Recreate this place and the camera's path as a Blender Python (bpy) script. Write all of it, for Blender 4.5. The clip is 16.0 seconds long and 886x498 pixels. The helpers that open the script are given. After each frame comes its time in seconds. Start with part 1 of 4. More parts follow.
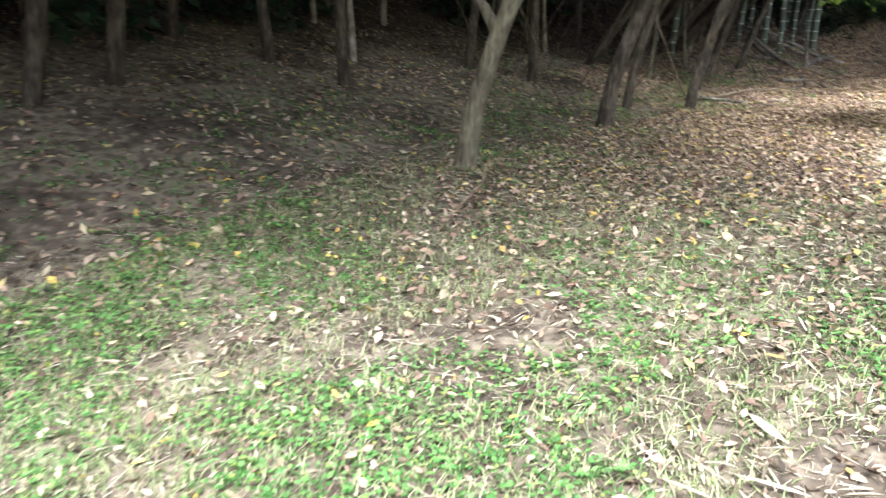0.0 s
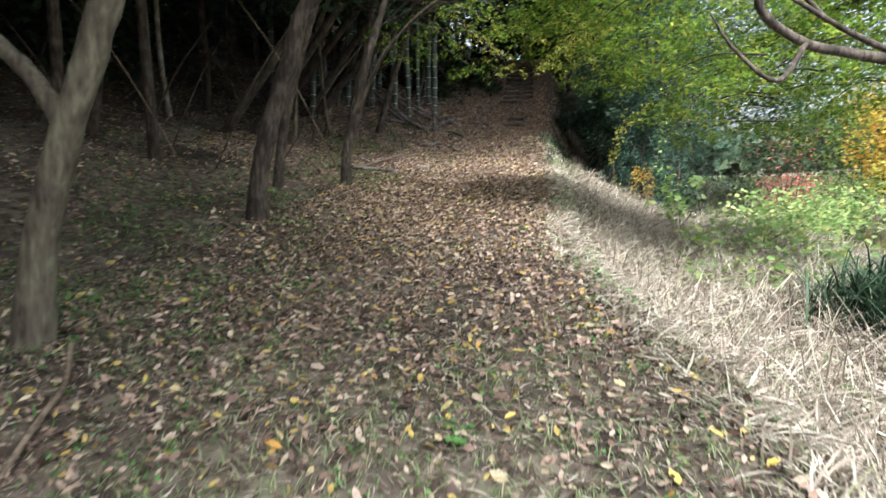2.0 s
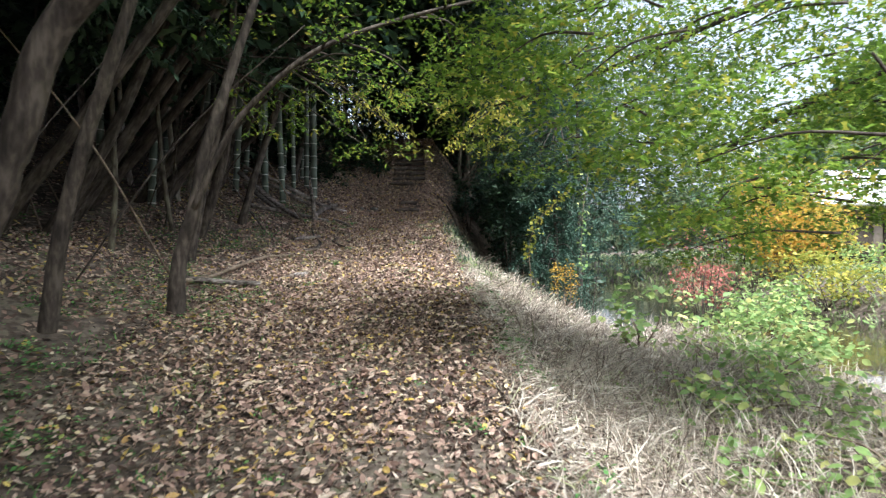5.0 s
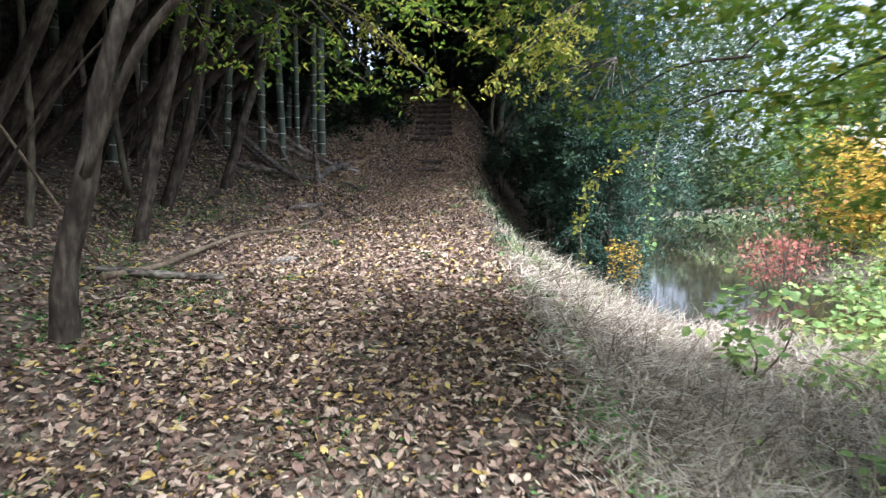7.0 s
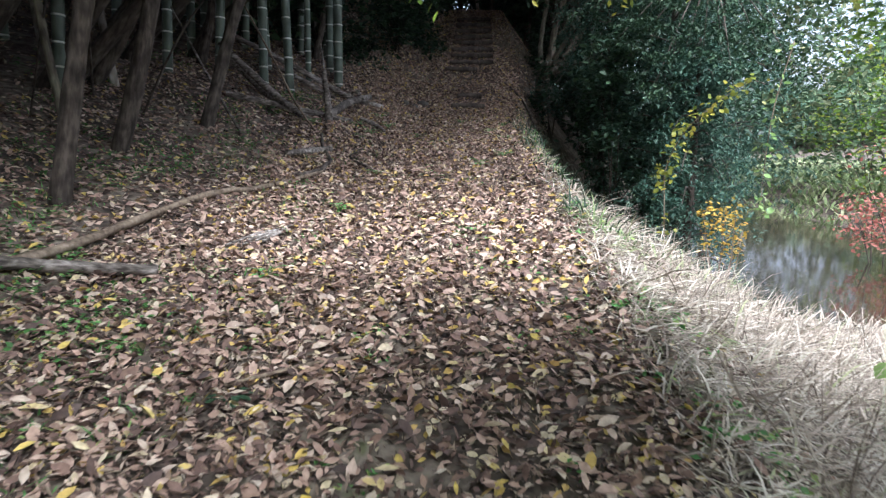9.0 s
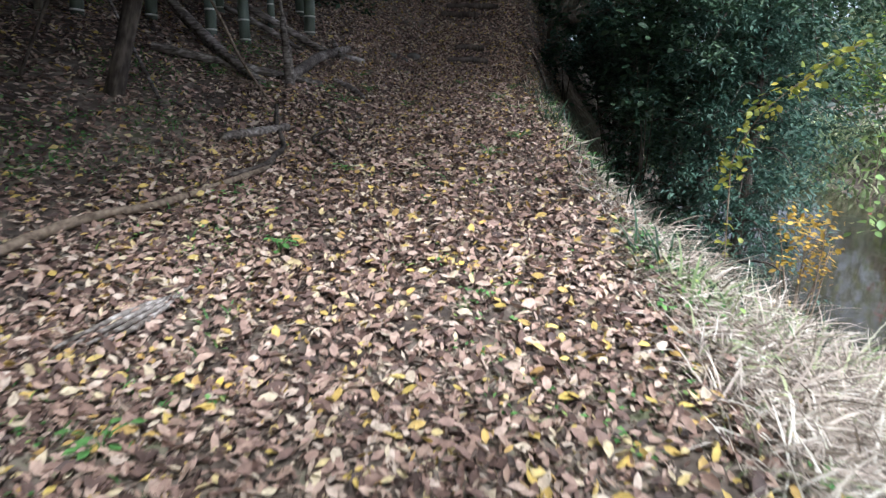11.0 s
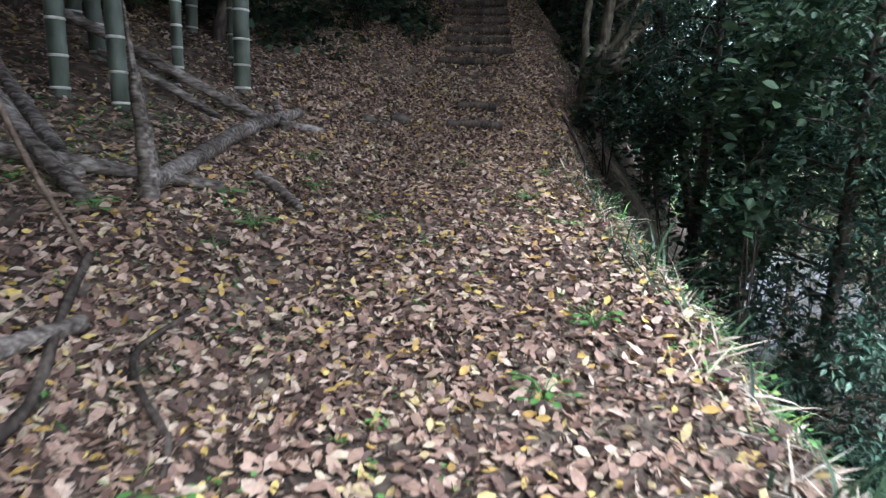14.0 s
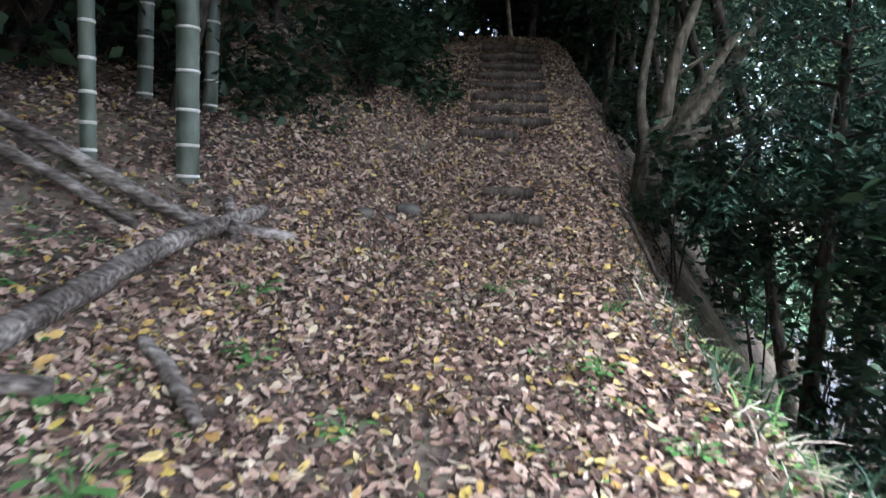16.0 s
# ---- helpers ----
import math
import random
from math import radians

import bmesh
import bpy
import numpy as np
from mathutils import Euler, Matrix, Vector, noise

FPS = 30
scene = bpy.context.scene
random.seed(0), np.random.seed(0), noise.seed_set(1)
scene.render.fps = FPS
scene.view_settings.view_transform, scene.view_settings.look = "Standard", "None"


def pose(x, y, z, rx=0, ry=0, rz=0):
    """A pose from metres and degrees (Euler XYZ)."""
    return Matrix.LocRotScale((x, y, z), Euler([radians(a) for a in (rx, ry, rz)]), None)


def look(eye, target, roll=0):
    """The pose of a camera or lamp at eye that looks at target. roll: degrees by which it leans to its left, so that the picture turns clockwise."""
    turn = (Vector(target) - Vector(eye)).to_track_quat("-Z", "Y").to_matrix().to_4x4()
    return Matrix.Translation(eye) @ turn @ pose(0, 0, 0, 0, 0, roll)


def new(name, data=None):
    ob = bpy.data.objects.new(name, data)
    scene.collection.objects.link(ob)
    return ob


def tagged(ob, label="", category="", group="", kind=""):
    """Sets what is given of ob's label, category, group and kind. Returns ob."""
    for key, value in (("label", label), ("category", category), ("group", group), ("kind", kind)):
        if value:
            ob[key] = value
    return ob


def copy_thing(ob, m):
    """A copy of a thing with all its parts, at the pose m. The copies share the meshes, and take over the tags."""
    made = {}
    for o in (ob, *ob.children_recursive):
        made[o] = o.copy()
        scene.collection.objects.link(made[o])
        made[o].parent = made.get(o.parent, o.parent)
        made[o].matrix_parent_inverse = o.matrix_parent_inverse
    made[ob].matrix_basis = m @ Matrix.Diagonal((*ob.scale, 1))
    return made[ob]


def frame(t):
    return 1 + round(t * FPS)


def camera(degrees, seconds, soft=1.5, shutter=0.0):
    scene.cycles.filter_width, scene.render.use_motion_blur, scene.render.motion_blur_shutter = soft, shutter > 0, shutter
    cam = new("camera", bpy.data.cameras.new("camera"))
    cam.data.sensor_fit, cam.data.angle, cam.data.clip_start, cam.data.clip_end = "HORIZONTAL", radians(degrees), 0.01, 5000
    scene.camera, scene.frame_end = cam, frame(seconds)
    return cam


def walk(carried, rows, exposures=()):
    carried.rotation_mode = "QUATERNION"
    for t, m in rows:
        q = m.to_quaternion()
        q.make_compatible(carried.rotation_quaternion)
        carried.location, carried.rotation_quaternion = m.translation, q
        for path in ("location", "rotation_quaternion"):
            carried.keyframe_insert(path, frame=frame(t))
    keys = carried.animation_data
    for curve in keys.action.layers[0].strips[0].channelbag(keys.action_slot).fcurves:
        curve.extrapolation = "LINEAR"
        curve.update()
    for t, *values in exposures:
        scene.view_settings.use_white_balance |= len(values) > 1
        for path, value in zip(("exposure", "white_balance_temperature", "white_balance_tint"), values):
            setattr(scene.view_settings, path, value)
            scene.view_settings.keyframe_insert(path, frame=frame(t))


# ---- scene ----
cam = camera(72.0, 16.0, soft=1.3, shutter=0.4)
PATH = [
    (0, (-0.081, 0.194, 1.396), (-1.321, 1.706, 0.977), 2.4),
    (0.5, (-0.324, 0.543, 1.532), (-1.311, 2.21, 1.034), 1.0),
    (1, (-0.512, 0.921, 1.686), (-1.158, 2.757, 1.222), 0.3),
    (1.5, (-0.737, 1.355, 1.789), (-1.175, 3.276, 1.443), -0.0),
    (2, (-0.926, 1.815, 1.866), (-1.194, 3.782, 1.625), -0.1),
    (2.5, (-1.088, 2.323, 2.006), (-1.219, 4.314, 1.861), 0.0),
    (3, (-1.226, 2.799, 2.126), (-1.243, 4.798, 2.068), -0.1),
    (3.5, (-1.295, 3.378, 2.197), (-1.224, 5.376, 2.178), 0.2),
    (4, (-1.413, 3.907, 2.307), (-1.322, 5.905, 2.292), 0.2),
    (4.2, (-1.41, 4.083, 2.309), (-1.316, 6.08, 2.311), -0.4),
    (6.3, (-1.326, 6.48, 2.568), (-1.195, 8.475, 2.543), -0.6),
    (6.5, (-1.336, 6.746, 2.578), (-1.223, 8.742, 2.527), -0.5),
    (7, (-1.33, 7.367, 2.641), (-1.296, 9.362, 2.501), -0.2),
    (7.5, (-1.371, 7.988, 2.707), (-1.404, 9.979, 2.516), 0.0),
    (8, (-1.359, 8.614, 2.723), (-1.416, 10.6, 2.495), 0.0),
    (8.2, (-1.373, 8.858, 2.718), (-1.435, 10.842, 2.469), 0.1),
    (10.3, (-1.576, 10.966, 2.969), (-1.609, 12.909, 2.494), 1.6),
    (10.5, (-1.571, 11.198, 3.004), (-1.601, 13.137, 2.514), 1.5),
    (11, (-1.587, 11.792, 3.095), (-1.611, 13.726, 2.584), 1.7),
    (11.5, (-1.574, 12.387, 3.182), (-1.593, 14.321, 2.675), 1.7),
    (12, (-1.624, 13.001, 3.271), (-1.638, 14.952, 2.83), 1.8),
    (12.5, (-1.654, 13.598, 3.337), (-1.669, 15.562, 2.961), 2.0),
    (13, (-1.659, 14.221, 3.389), (-1.676, 16.189, 3.033), 2.0),
    (13.5, (-1.648, 14.794, 3.476), (-1.67, 16.757, 3.096), 2.1),
    (14, (-1.647, 15.345, 3.559), (-1.67, 17.306, 3.166), 1.9),
    (14.5, (-1.687, 15.884, 3.634), (-1.713, 17.843, 3.235), 2.0),
    (15, (-1.685, 16.411, 3.708), (-1.723, 18.371, 3.313), 2.3),
    (15.5, (-1.72, 16.935, 3.828), (-1.795, 18.907, 3.504), 2.5),
    (16, (-1.701, 17.458, 3.909), (-1.799, 19.445, 3.704), 2.4),
]
walk(cam, [(t, look(eye, target, roll)) for t, eye, target, roll in PATH],
     exposures=[(0, 1.9, 5900, 7), (.5, 1.9, 5900, 7), (1.5, 1.35, 5900, 8), (4, 1.3, 5850, 9), (7.5, 1.45, 5500, 12), (10.3, 1.25, 5450, 13), (11.5, 1.0, 5500, 13), (12.5, 1.35, 5550, 13), (13.5, 1.8, 5500, 13), (14.5, 2.15, 5350, 13), (16, 2.65, 5350, 13)])

# ---------------------------------------------------------------- world and sun
world = bpy.data.worlds.new("overcast_sky")
scene.world = world
world.use_nodes = True
wn = world.node_tree.nodes
sky = wn.new("ShaderNodeTexSky")
sky.sky_type = "NISHITA"
sky.sun_disc = False
sky.sun_elevation = radians(55)
sky.sun_rotation = radians(160)
sky.air_density, sky.dust_density, sky.ozone_density = 1.0, 5.0, 1.0
wn["Background"].inputs["Strength"].default_value = 0.15
haze = wn.new("ShaderNodeHueSaturation")
haze.inputs["Saturation"].default_value, haze.inputs["Value"].default_value = 0.4, 1.15
world.node_tree.links.new(sky.outputs["Color"], haze.inputs["Color"])
world.node_tree.links.new(haze.outputs["Color"], wn["Background"].inputs["Color"])

sun_data = bpy.data.lights.new("sun", "SUN")
sun_data.energy = 3.6
sun_data.angle = radians(20)
sun_data.color = (1.0, 0.965, 0.91)
sun = new("sun", sun_data)
sun.matrix_world = look((11.0, -26.5, 41.0), (0, 0, 0))

# ---------------------------------------------------------------- mesh helpers
rng = np.random.default_rng(7)


def fast_mesh(name, verts, faces):
    """A mesh from an array of places and an array of triangles or quads."""
    verts, faces = np.asarray(verts, dtype=np.float32), np.asarray(faces, dtype=np.int32)
    me = bpy.data.meshes.new(name)
    n, k = faces.shape
    me.vertices.add(len(verts))
    me.vertices.foreach_set("co", verts.ravel())
    me.loops.add(n * k)
    me.loops.foreach_set("vertex_index", faces.ravel())
    me.polygons.add(n)
    me.polygons.foreach_set("loop_start", np.arange(0, n * k, k, dtype=np.int32))
    me.update(calc_edges=True)
    return me


def smooth(me):
    me.polygons.foreach_set("use_smooth", np.ones(len(me.polygons), dtype=bool))
    return me


def part(name, me, material, parent=None, label=""):
    ob = new(name, me)
    if material and not me.materials:
        me.materials.append(material)
    if parent:
        ob.parent = parent
    return tagged(ob, label) if label else ob


def thing(name, place, label, category, group="", kind=""):
    ob = new(name)
    ob.empty_display_size = 0.1
    ob.location = place
    return tagged(ob, label, category, group, kind)


def stuff(name, me, material, label, category):
    return tagged(part(name, me, material), label, category, kind="stuff")


def join(pieces):
    """Arrays of places and faces, put together."""
    vs, fs, n = [], [], 0
    for v, f in pieces:
        vs.append(v)
        fs.append(np.asarray(f) + n)
        n += len(v)
    return np.vstack(vs), np.vstack(fs)


def curve_points(pts, n):
    """n places along a smooth line through pts (Catmull-Rom)."""
    p = np.asarray(pts, dtype=float)
    if len(p) == 2:
        return p[0] + np.linspace(0, 1, n)[:, None] * (p[1] - p[0])
    q = np.vstack([2 * p[0] - p[1], p, 2 * p[-1] - p[-2]])
    s = np.linspace(0, len(p) - 1 - 1e-6, n)
    i, u = s.astype(int), (s % 1)[:, None]
    a, b, c, d = q[i], q[i + 1], q[i + 2], q[i + 3]
    return 0.5 * (2 * b + (c - a) * u + (2 * a - 5 * b + 4 * c - d) * u ** 2 + (3 * b - a - 3 * c + d) * u ** 3)


def tube(pts, radii, sides=8, n=0, rough=0.06, seed=0):
    """A closed, slightly uneven pipe along pts, as places and quads."""
    r0 = np.random.default_rng(seed)
    n = n or max(4, 3 * len(pts))
    c = curve_points(pts, n)
    r = np.interp(np.linspace(0, 1, n), np.linspace(0, 1, len(radii)), radii)
    d = np.gradient(c, axis=0)
    d /= np.linalg.norm(d, axis=1)[:, None] + 1e-9
    a = np.zeros_like(d)
    last = np.cross(d[0], [1.0, 0, 0] if abs(d[0, 2]) > .7 else [0, 0, 1.0])
    for i in range(n):
        last = last - last.dot(d[i]) * d[i]
        last = last / np.linalg.norm(last)
        a[i] = last
    b = np.cross(d, a)
    th = np.linspace(0, 2 * math.pi, sides, endpoint=False)
    wob = 1 + rough * r0.standard_normal((n, sides))
    v = c[:, None] + (r[:, None] * wob)[:, :, None] * (np.cos(th)[None, :, None] * a[:, None] + np.sin(th)[None, :, None] * b[:, None])
    v = np.vstack([v.reshape(-1, 3), c[:1], c[-1:]])
    i, j = np.meshgrid(np.arange(n - 1), np.arange(sides), indexing="ij")
    k = (j + 1) % sides
    f = np.stack([i * sides + j, i * sides + k, (i + 1) * sides + k, (i + 1) * sides + j], -1).reshape(-1, 4)
    j = np.arange(sides)
    k = (j + 1) % sides
    e0, e1, last = np.full(sides, n * sides), np.full(sides, n * sides + 1), (n - 1) * sides
    ends = np.vstack([np.stack([e0, k, j, e0], -1), np.stack([e1, last + j, last + k, e1], -1)])
    # end caps are triangles: the doubled corner is dropped below
    return v, np.vstack([f, ends])


def tube_mesh(name, tubes):
    """One mesh of several pipes."""
    v, f = join(tubes)
    tri = f[:, 0] == f[:, 3]
    me = bpy.data.meshes.new(name)
    me.from_pydata(v.tolist(), [], f[~tri].tolist() + f[tri][:, :3].tolist())
    me.update()
    return smooth(me)


def unit(v):
    return v / (np.linalg.norm(v, axis=-1, keepdims=True) + 1e-9)


# leaf shapes: along, across, up; and their triangles
DIAMOND = (np.array([[0, 0, 0], [0.45, -0.5, 0.1], [1, 0, -0.06], [0.45, 0.5, 0.1]]), np.array([[0, 1, 2], [0, 2, 3]]))
OVAL = (np.array([[0, 0, 0], [0.25, -0.38, .07], [0.6, -0.45, .1], [1, 0, .05], [0.6, 0.45, .1], [0.25, 0.38, .07], [0.5, 0, 0]]),
        np.array([[0, 1, 6], [1, 2, 6], [2, 3, 6], [3, 4, 6], [4, 5, 6], [5, 0, 6]]))
STAR = (np.array([[0, 0, 0], [0.05, -0.5, .05], [0.38, -0.2, .03], [0.72, -0.5, .03], [0.62, -.13, .02], [1, 0, -.05], [0.62, .13, .02], [0.72, 0.5, .03],
                  [0.38, 0.2, .03], [0.05, 0.5, .05]]),
        np.array([[0, 1, 2], [0, 2, 8], [0, 8, 9], [2, 3, 4], [2, 4, 6], [2, 6, 8], [8, 6, 7], [4, 5, 6]]))
LEAF = (np.array([[0, 0, 0], [.5, -.46, .1], [1, 0, .04], [.5, .46, .1], [.5, 0, 0]]), np.array([[0, 1, 4], [1, 2, 4], [2, 3, 4], [3, 0, 4]]))
BLADE = (np.array([[0, -.5, 0], [0, .5, 0], [.4, -.45, .12], [.4, .45, .12], [.75, -.3, .1], [.75, .3, .1], [1, 0, -.02]]),
         np.array([[0, 1, 3], [0, 3, 2], [2, 3, 5], [2, 5, 4], [4, 5, 6]]))


def leaf_arrays(places, along, normal, length, width, shape, curl=1.0):
    """Places and triangles of many leaves."""
    t, f = shape
    n, k = len(places), len(t)
    along = unit(along)
    side = unit(np.cross(normal, along))
    normal = np.cross(along, side)
    length, width = np.broadcast_to(length, n), np.broadcast_to(width, n)
    curl = np.broadcast_to(curl, n)
    v = (places[:, None] + (length[:, None] * t[None, :, 0])[..., None] * along[:, None]
         + (width[:, None] * t[None, :, 1])[..., None] * side[:, None]
         + (length[:, None] * curl[:, None] * t[None, :, 2])[..., None] * normal[:, None])
    faces = (np.arange(n)[:, None, None] * k + f[None]).reshape(-1, 3)
    return v.reshape(-1, 3), faces


def random_dirs(n, g, flat=1.0):
    d = g.standard_normal((n, 3))
    d[:, 2] *= flat
    return unit(d)


def foliage(name, places, size, g, flat=0.5, shape=DIAMOND, ratio=0.6, droop=0.25):
    """A leaf mass: leaves at the given places."""
    n = len(places)
    along = random_dirs(n, g, 0.35)
    along[:, 2] -= droop
    normal = random_dirs(n, g, 1.0) * flat + np.array([0, 0, 1.0])
    length = size * g.uniform(0.6, 1.25, n)
    return fast_mesh(name, *leaf_arrays(places, along, normal, length, length * ratio, shape))


def clusters(centres, n, spread, g):
    """n places gathered round the centres."""
    c = np.asarray(centres)[g.integers(0, len(centres), n)]
    return c + g.standard_normal((n, 3)) * np.asarray(spread)


# ---------------------------------------------------------------- the lie of the land
GY = np.array([-300, -40, -8, 0, 4.1, 6.1, 8, 10, 12.1, 14.2, 16, 17.3, 18.7, 20.2, 22, 23, 24, 25, 25.7, 28.6, 30.5, 36, 60, 300])
GZ = np.array([-6, -3, -.9, -.06, .80, .97, 1.19, 1.40, 1.67, 1.92, 2.24, 2.42, 2.66, 2.88, 3.15, 3.33, 3.62, 4.15, 4.58, 6.35, 7.0, 7.8, 9, 20])
WATER = 0.4


def lattice(x, y, scale, seed=0):
    """Smooth noise from -1 to 1 on the plan."""
    x, y = np.asarray(x, dtype=float) / scale, np.asarray(y, dtype=float) / scale
    i, j = np.floor(x), np.floor(y)
    u, v = x - i, y - j
    u, v = u * u * (3 - 2 * u), v * v * (3 - 2 * v)

    def h(a, b):
        s = np.sin(a * 127.1 + b * 311.7 + seed * 74.7) * 43758.5453
        return 2 * (s - np.floor(s)) - 1
    return (h(i, j) * (1 - u) * (1 - v) + h(i + 1, j) * u * (1 - v) + h(i, j + 1) * (1 - u) * v + h(i + 1, j + 1) * u * v)


def ramp(v, a, b):
    t = np.clip((np.asarray(v, dtype=float) - a) / (b - a), 0, 1)
    return t * t * (3 - 2 * t)


def rim(y):
    """The path's edge above the stream."""
    return np.interp(y, [-20, 0, 3, 6, 8, 12, 16, 22, 25, 30, 60], [3.5, 1.6, 0.35, -.35, -.62, -.5, -.4, -.38, -.1, -.35, .6])


def ground_z(x, y):
    x, y = np.asarray(x, dtype=float), np.asarray(y, dtype=float)
    h = np.interp(y, GY, GZ)
    e = rim(y)
    # uphill side
    left = np.maximum(0, np.interp(y, [16, 19], [-3.0, -2.4]) - x)
    steep = np.interp(y, [16, 19, 21, 22.7, 30, 40], [.14, .28, .30, .50, .50, .2])
    zl = steep * np.minimum(left, 1.7) + 0.30 * np.clip(left - 1.7, 0, 4) + 0.42 * np.maximum(0, left - 5.7)
    zl = np.where(zl > 8, 8 + (zl - 8) * .4, zl)
    # bank and the low ground beside the stream
    right = np.maximum(0, x - e)
    slope = np.interp(y, [9, 12, 15.5, 19], [.68, .5, .55, 1.28])
    terrace = np.interp(y, [-10, 2, 8, 14, 17, 20, 60], [-.2, .3, .62, .78, .55, .0, .0])
    terrace = terrace - 0.55 * ramp(x, 3.4, 4.4) * ramp(y, 3, 9)
    far = ramp(x, 8.5, 13) * 1.6 + ramp(x, 16, 40) * 0.8 + 44 * ramp(np.hypot(x, y), 60, 180) * ramp(x - .42 * y, 0, 60)
    low = np.maximum(terrace, np.where(x > 6, -0.2, -9)) + far
    bank = h - slope * right + 0.06 * np.exp(-((x - e) / 0.25) ** 2)
    k = 0.25
    zr = np.where(right > 0, np.maximum(bank, low) + k * np.exp(-np.abs(bank - low) / k) * 0.35, h)
    zr = np.where(right > 0, np.minimum(zr, np.maximum(h, low)), zr)
    z = np.where(x > e, zr, h + zl)
    off = np.abs(x + 1.6)
    z = z + 0.02 * lattice(x, y, 0.35, 1) + 0.035 * lattice(x, y, 1.1, 2) * ramp(off, 0.5, 2) + 0.10 * lattice(x, y, 3.1, 3) * ramp(off, 1.6, 4) \
        + 1.2 * lattice(x, y, 17, 4) * ramp(off, 14, 60)
    return z


def ground_normal(x, y):
    d = 0.06
    gx = (ground_z(x + d, y) - ground_z(x - d, y)) / (2 * d)
    gy = (ground_z(x, y + d) - ground_z(x, y - d)) / (2 * d)
    return unit(np.stack([-gx, -gy, np.ones_like(gx)], -1))


def on_ground(x, y, lift=0.0):
    x, y = np.asarray(x, dtype=float), np.asarray(y, dtype=float)
    return np.stack([x, y, ground_z(x, y) + lift], -1)


def gz(x, y):
    return float(ground_z(x, y))


# ---------------------------------------------------------------- materials
def material(name):
    m = bpy.data.materials.new(name)
    m.use_nodes = True
    return m, m.node_tree.nodes, m.node_tree.links, m.node_tree.nodes["Principled BSDF"]


def colour_ramp(nodes, stops, constant=False):
    r = nodes.new("ShaderNodeValToRGB")
    el = r.color_ramp.elements
    while len(el) > 1:
        el.remove(el[-1])
    el[0].position, el[0].color = stops[0][0], (*stops[0][1], 1)
    for p, c in stops[1:]:
        el.new(p).color = (*c, 1)
    r.color_ramp.interpolation = "CONSTANT" if constant else "LINEAR"
    return r


def noise_node(nodes, links, scale, detail=5, stretch=(1, 1, 1)):
    co = nodes.new("ShaderNodeTexCoord")
    mp = nodes.new("ShaderNodeMapping")
    mp.inputs["Scale"].default_value = stretch
    nt = nodes.new("ShaderNodeTexNoise")
    nt.inputs["Scale"].default_value, nt.inputs["Detail"].default_value = scale, detail
    links.new(co.outputs["Object"], mp.inputs["Vector"])
    links.new(mp.outputs["Vector"], nt.inputs["Vector"])
    return nt


def bump(nodes, links, source, strength, distance, bsdf):
    b = nodes.new("ShaderNodeBump")
    b.inputs["Strength"].default_value, b.inputs["Distance"].default_value = strength, distance
    links.new(source, b.inputs["Height"])
    links.new(b.outputs["Normal"], bsdf.inputs["Normal"])


def leaf_material(name, stops, through_light=0.35, rough=0.55, blotch=14.0):
    """Leaves: the tone differs from leaf to leaf, with blotches on each; some light passes through."""
    m, nodes, links, b = material(name)
    geo = nodes.new("ShaderNodeNewGeometry")
    r = colour_ramp(nodes, stops)
    links.new(geo.outputs["Random Per Island"], r.inputs["Fac"])
    nt = noise_node(nodes, links, blotch, 3)
    mix = nodes.new("ShaderNodeMix")
    mix.data_type, mix.blend_type = "RGBA", "MULTIPLY"
    dark = colour_ramp(nodes, [(0.3, (0.62, 0.6, 0.58)), (0.7, (1.15, 1.15, 1.1))])
    links.new(nt.outputs["Fac"], dark.inputs["Fac"])
    mix.inputs["Factor"].default_value = 0.8
    links.new(r.outputs["Color"], mix.inputs[6])
    links.new(dark.outputs["Color"], mix.inputs[7])
    links.new(mix.outputs[2], b.inputs["Base Color"])
    b.inputs["Roughness"].default_value = rough
    b.inputs["Specular IOR Level"].default_value = 0.3
    if through_light:
        tr = nodes.new("ShaderNodeBsdfTranslucent")
        links.new(mix.outputs[2], tr.inputs["Color"])
        ms = nodes.new("ShaderNodeMixShader")
        ms.inputs["Fac"].default_value = through_light
        links.new(b.outputs["BSDF"], ms.inputs[1])
        links.new(tr.outputs["BSDF"], ms.inputs[2])
        links.new(ms.outputs["Shader"], nodes["Material Output"].inputs["Surface"])
    return m


def solid_material(name, stops, scale, stretch=(1, 1, 1), rough=0.85, relief=0.5, depth=0.01, scale2=0.0):
    """Bark, wood, earth, stone: noise at two sizes, with relief."""
    m, nodes, links, b = material(name)
    n1 = noise_node(nodes, links, scale, 8, stretch)
    n2 = noise_node(nodes, links, scale2 or scale * 0.17, 3)
    add = nodes.new("ShaderNodeMath")
    add.operation = "MULTIPLY_ADD"
    add.inputs[1].default_value = 0.55
    links.new(n1.outputs["Fac"], add.inputs[0])
    half = nodes.new("ShaderNodeMath")
    half.operation = "MULTIPLY"
    half.inputs[1].default_value = 0.45
    links.new(n2.outputs["Fac"], half.inputs[0])
    links.new(half.outputs[0], add.inputs[2])
    r = colour_ramp(nodes, [(.5 + (p - .5) * .6, c) for p, c in stops])
    links.new(add.outputs[0], r.inputs["Fac"])
    links.new(r.outputs["Color"], b.inputs["Base Color"])
    b.inputs["Roughness"].default_value = rough
    b.inputs["Specular IOR Level"].default_value = 0.25
    bump(nodes, links, n1.outputs["Fac"], relief, depth, b)
    return m


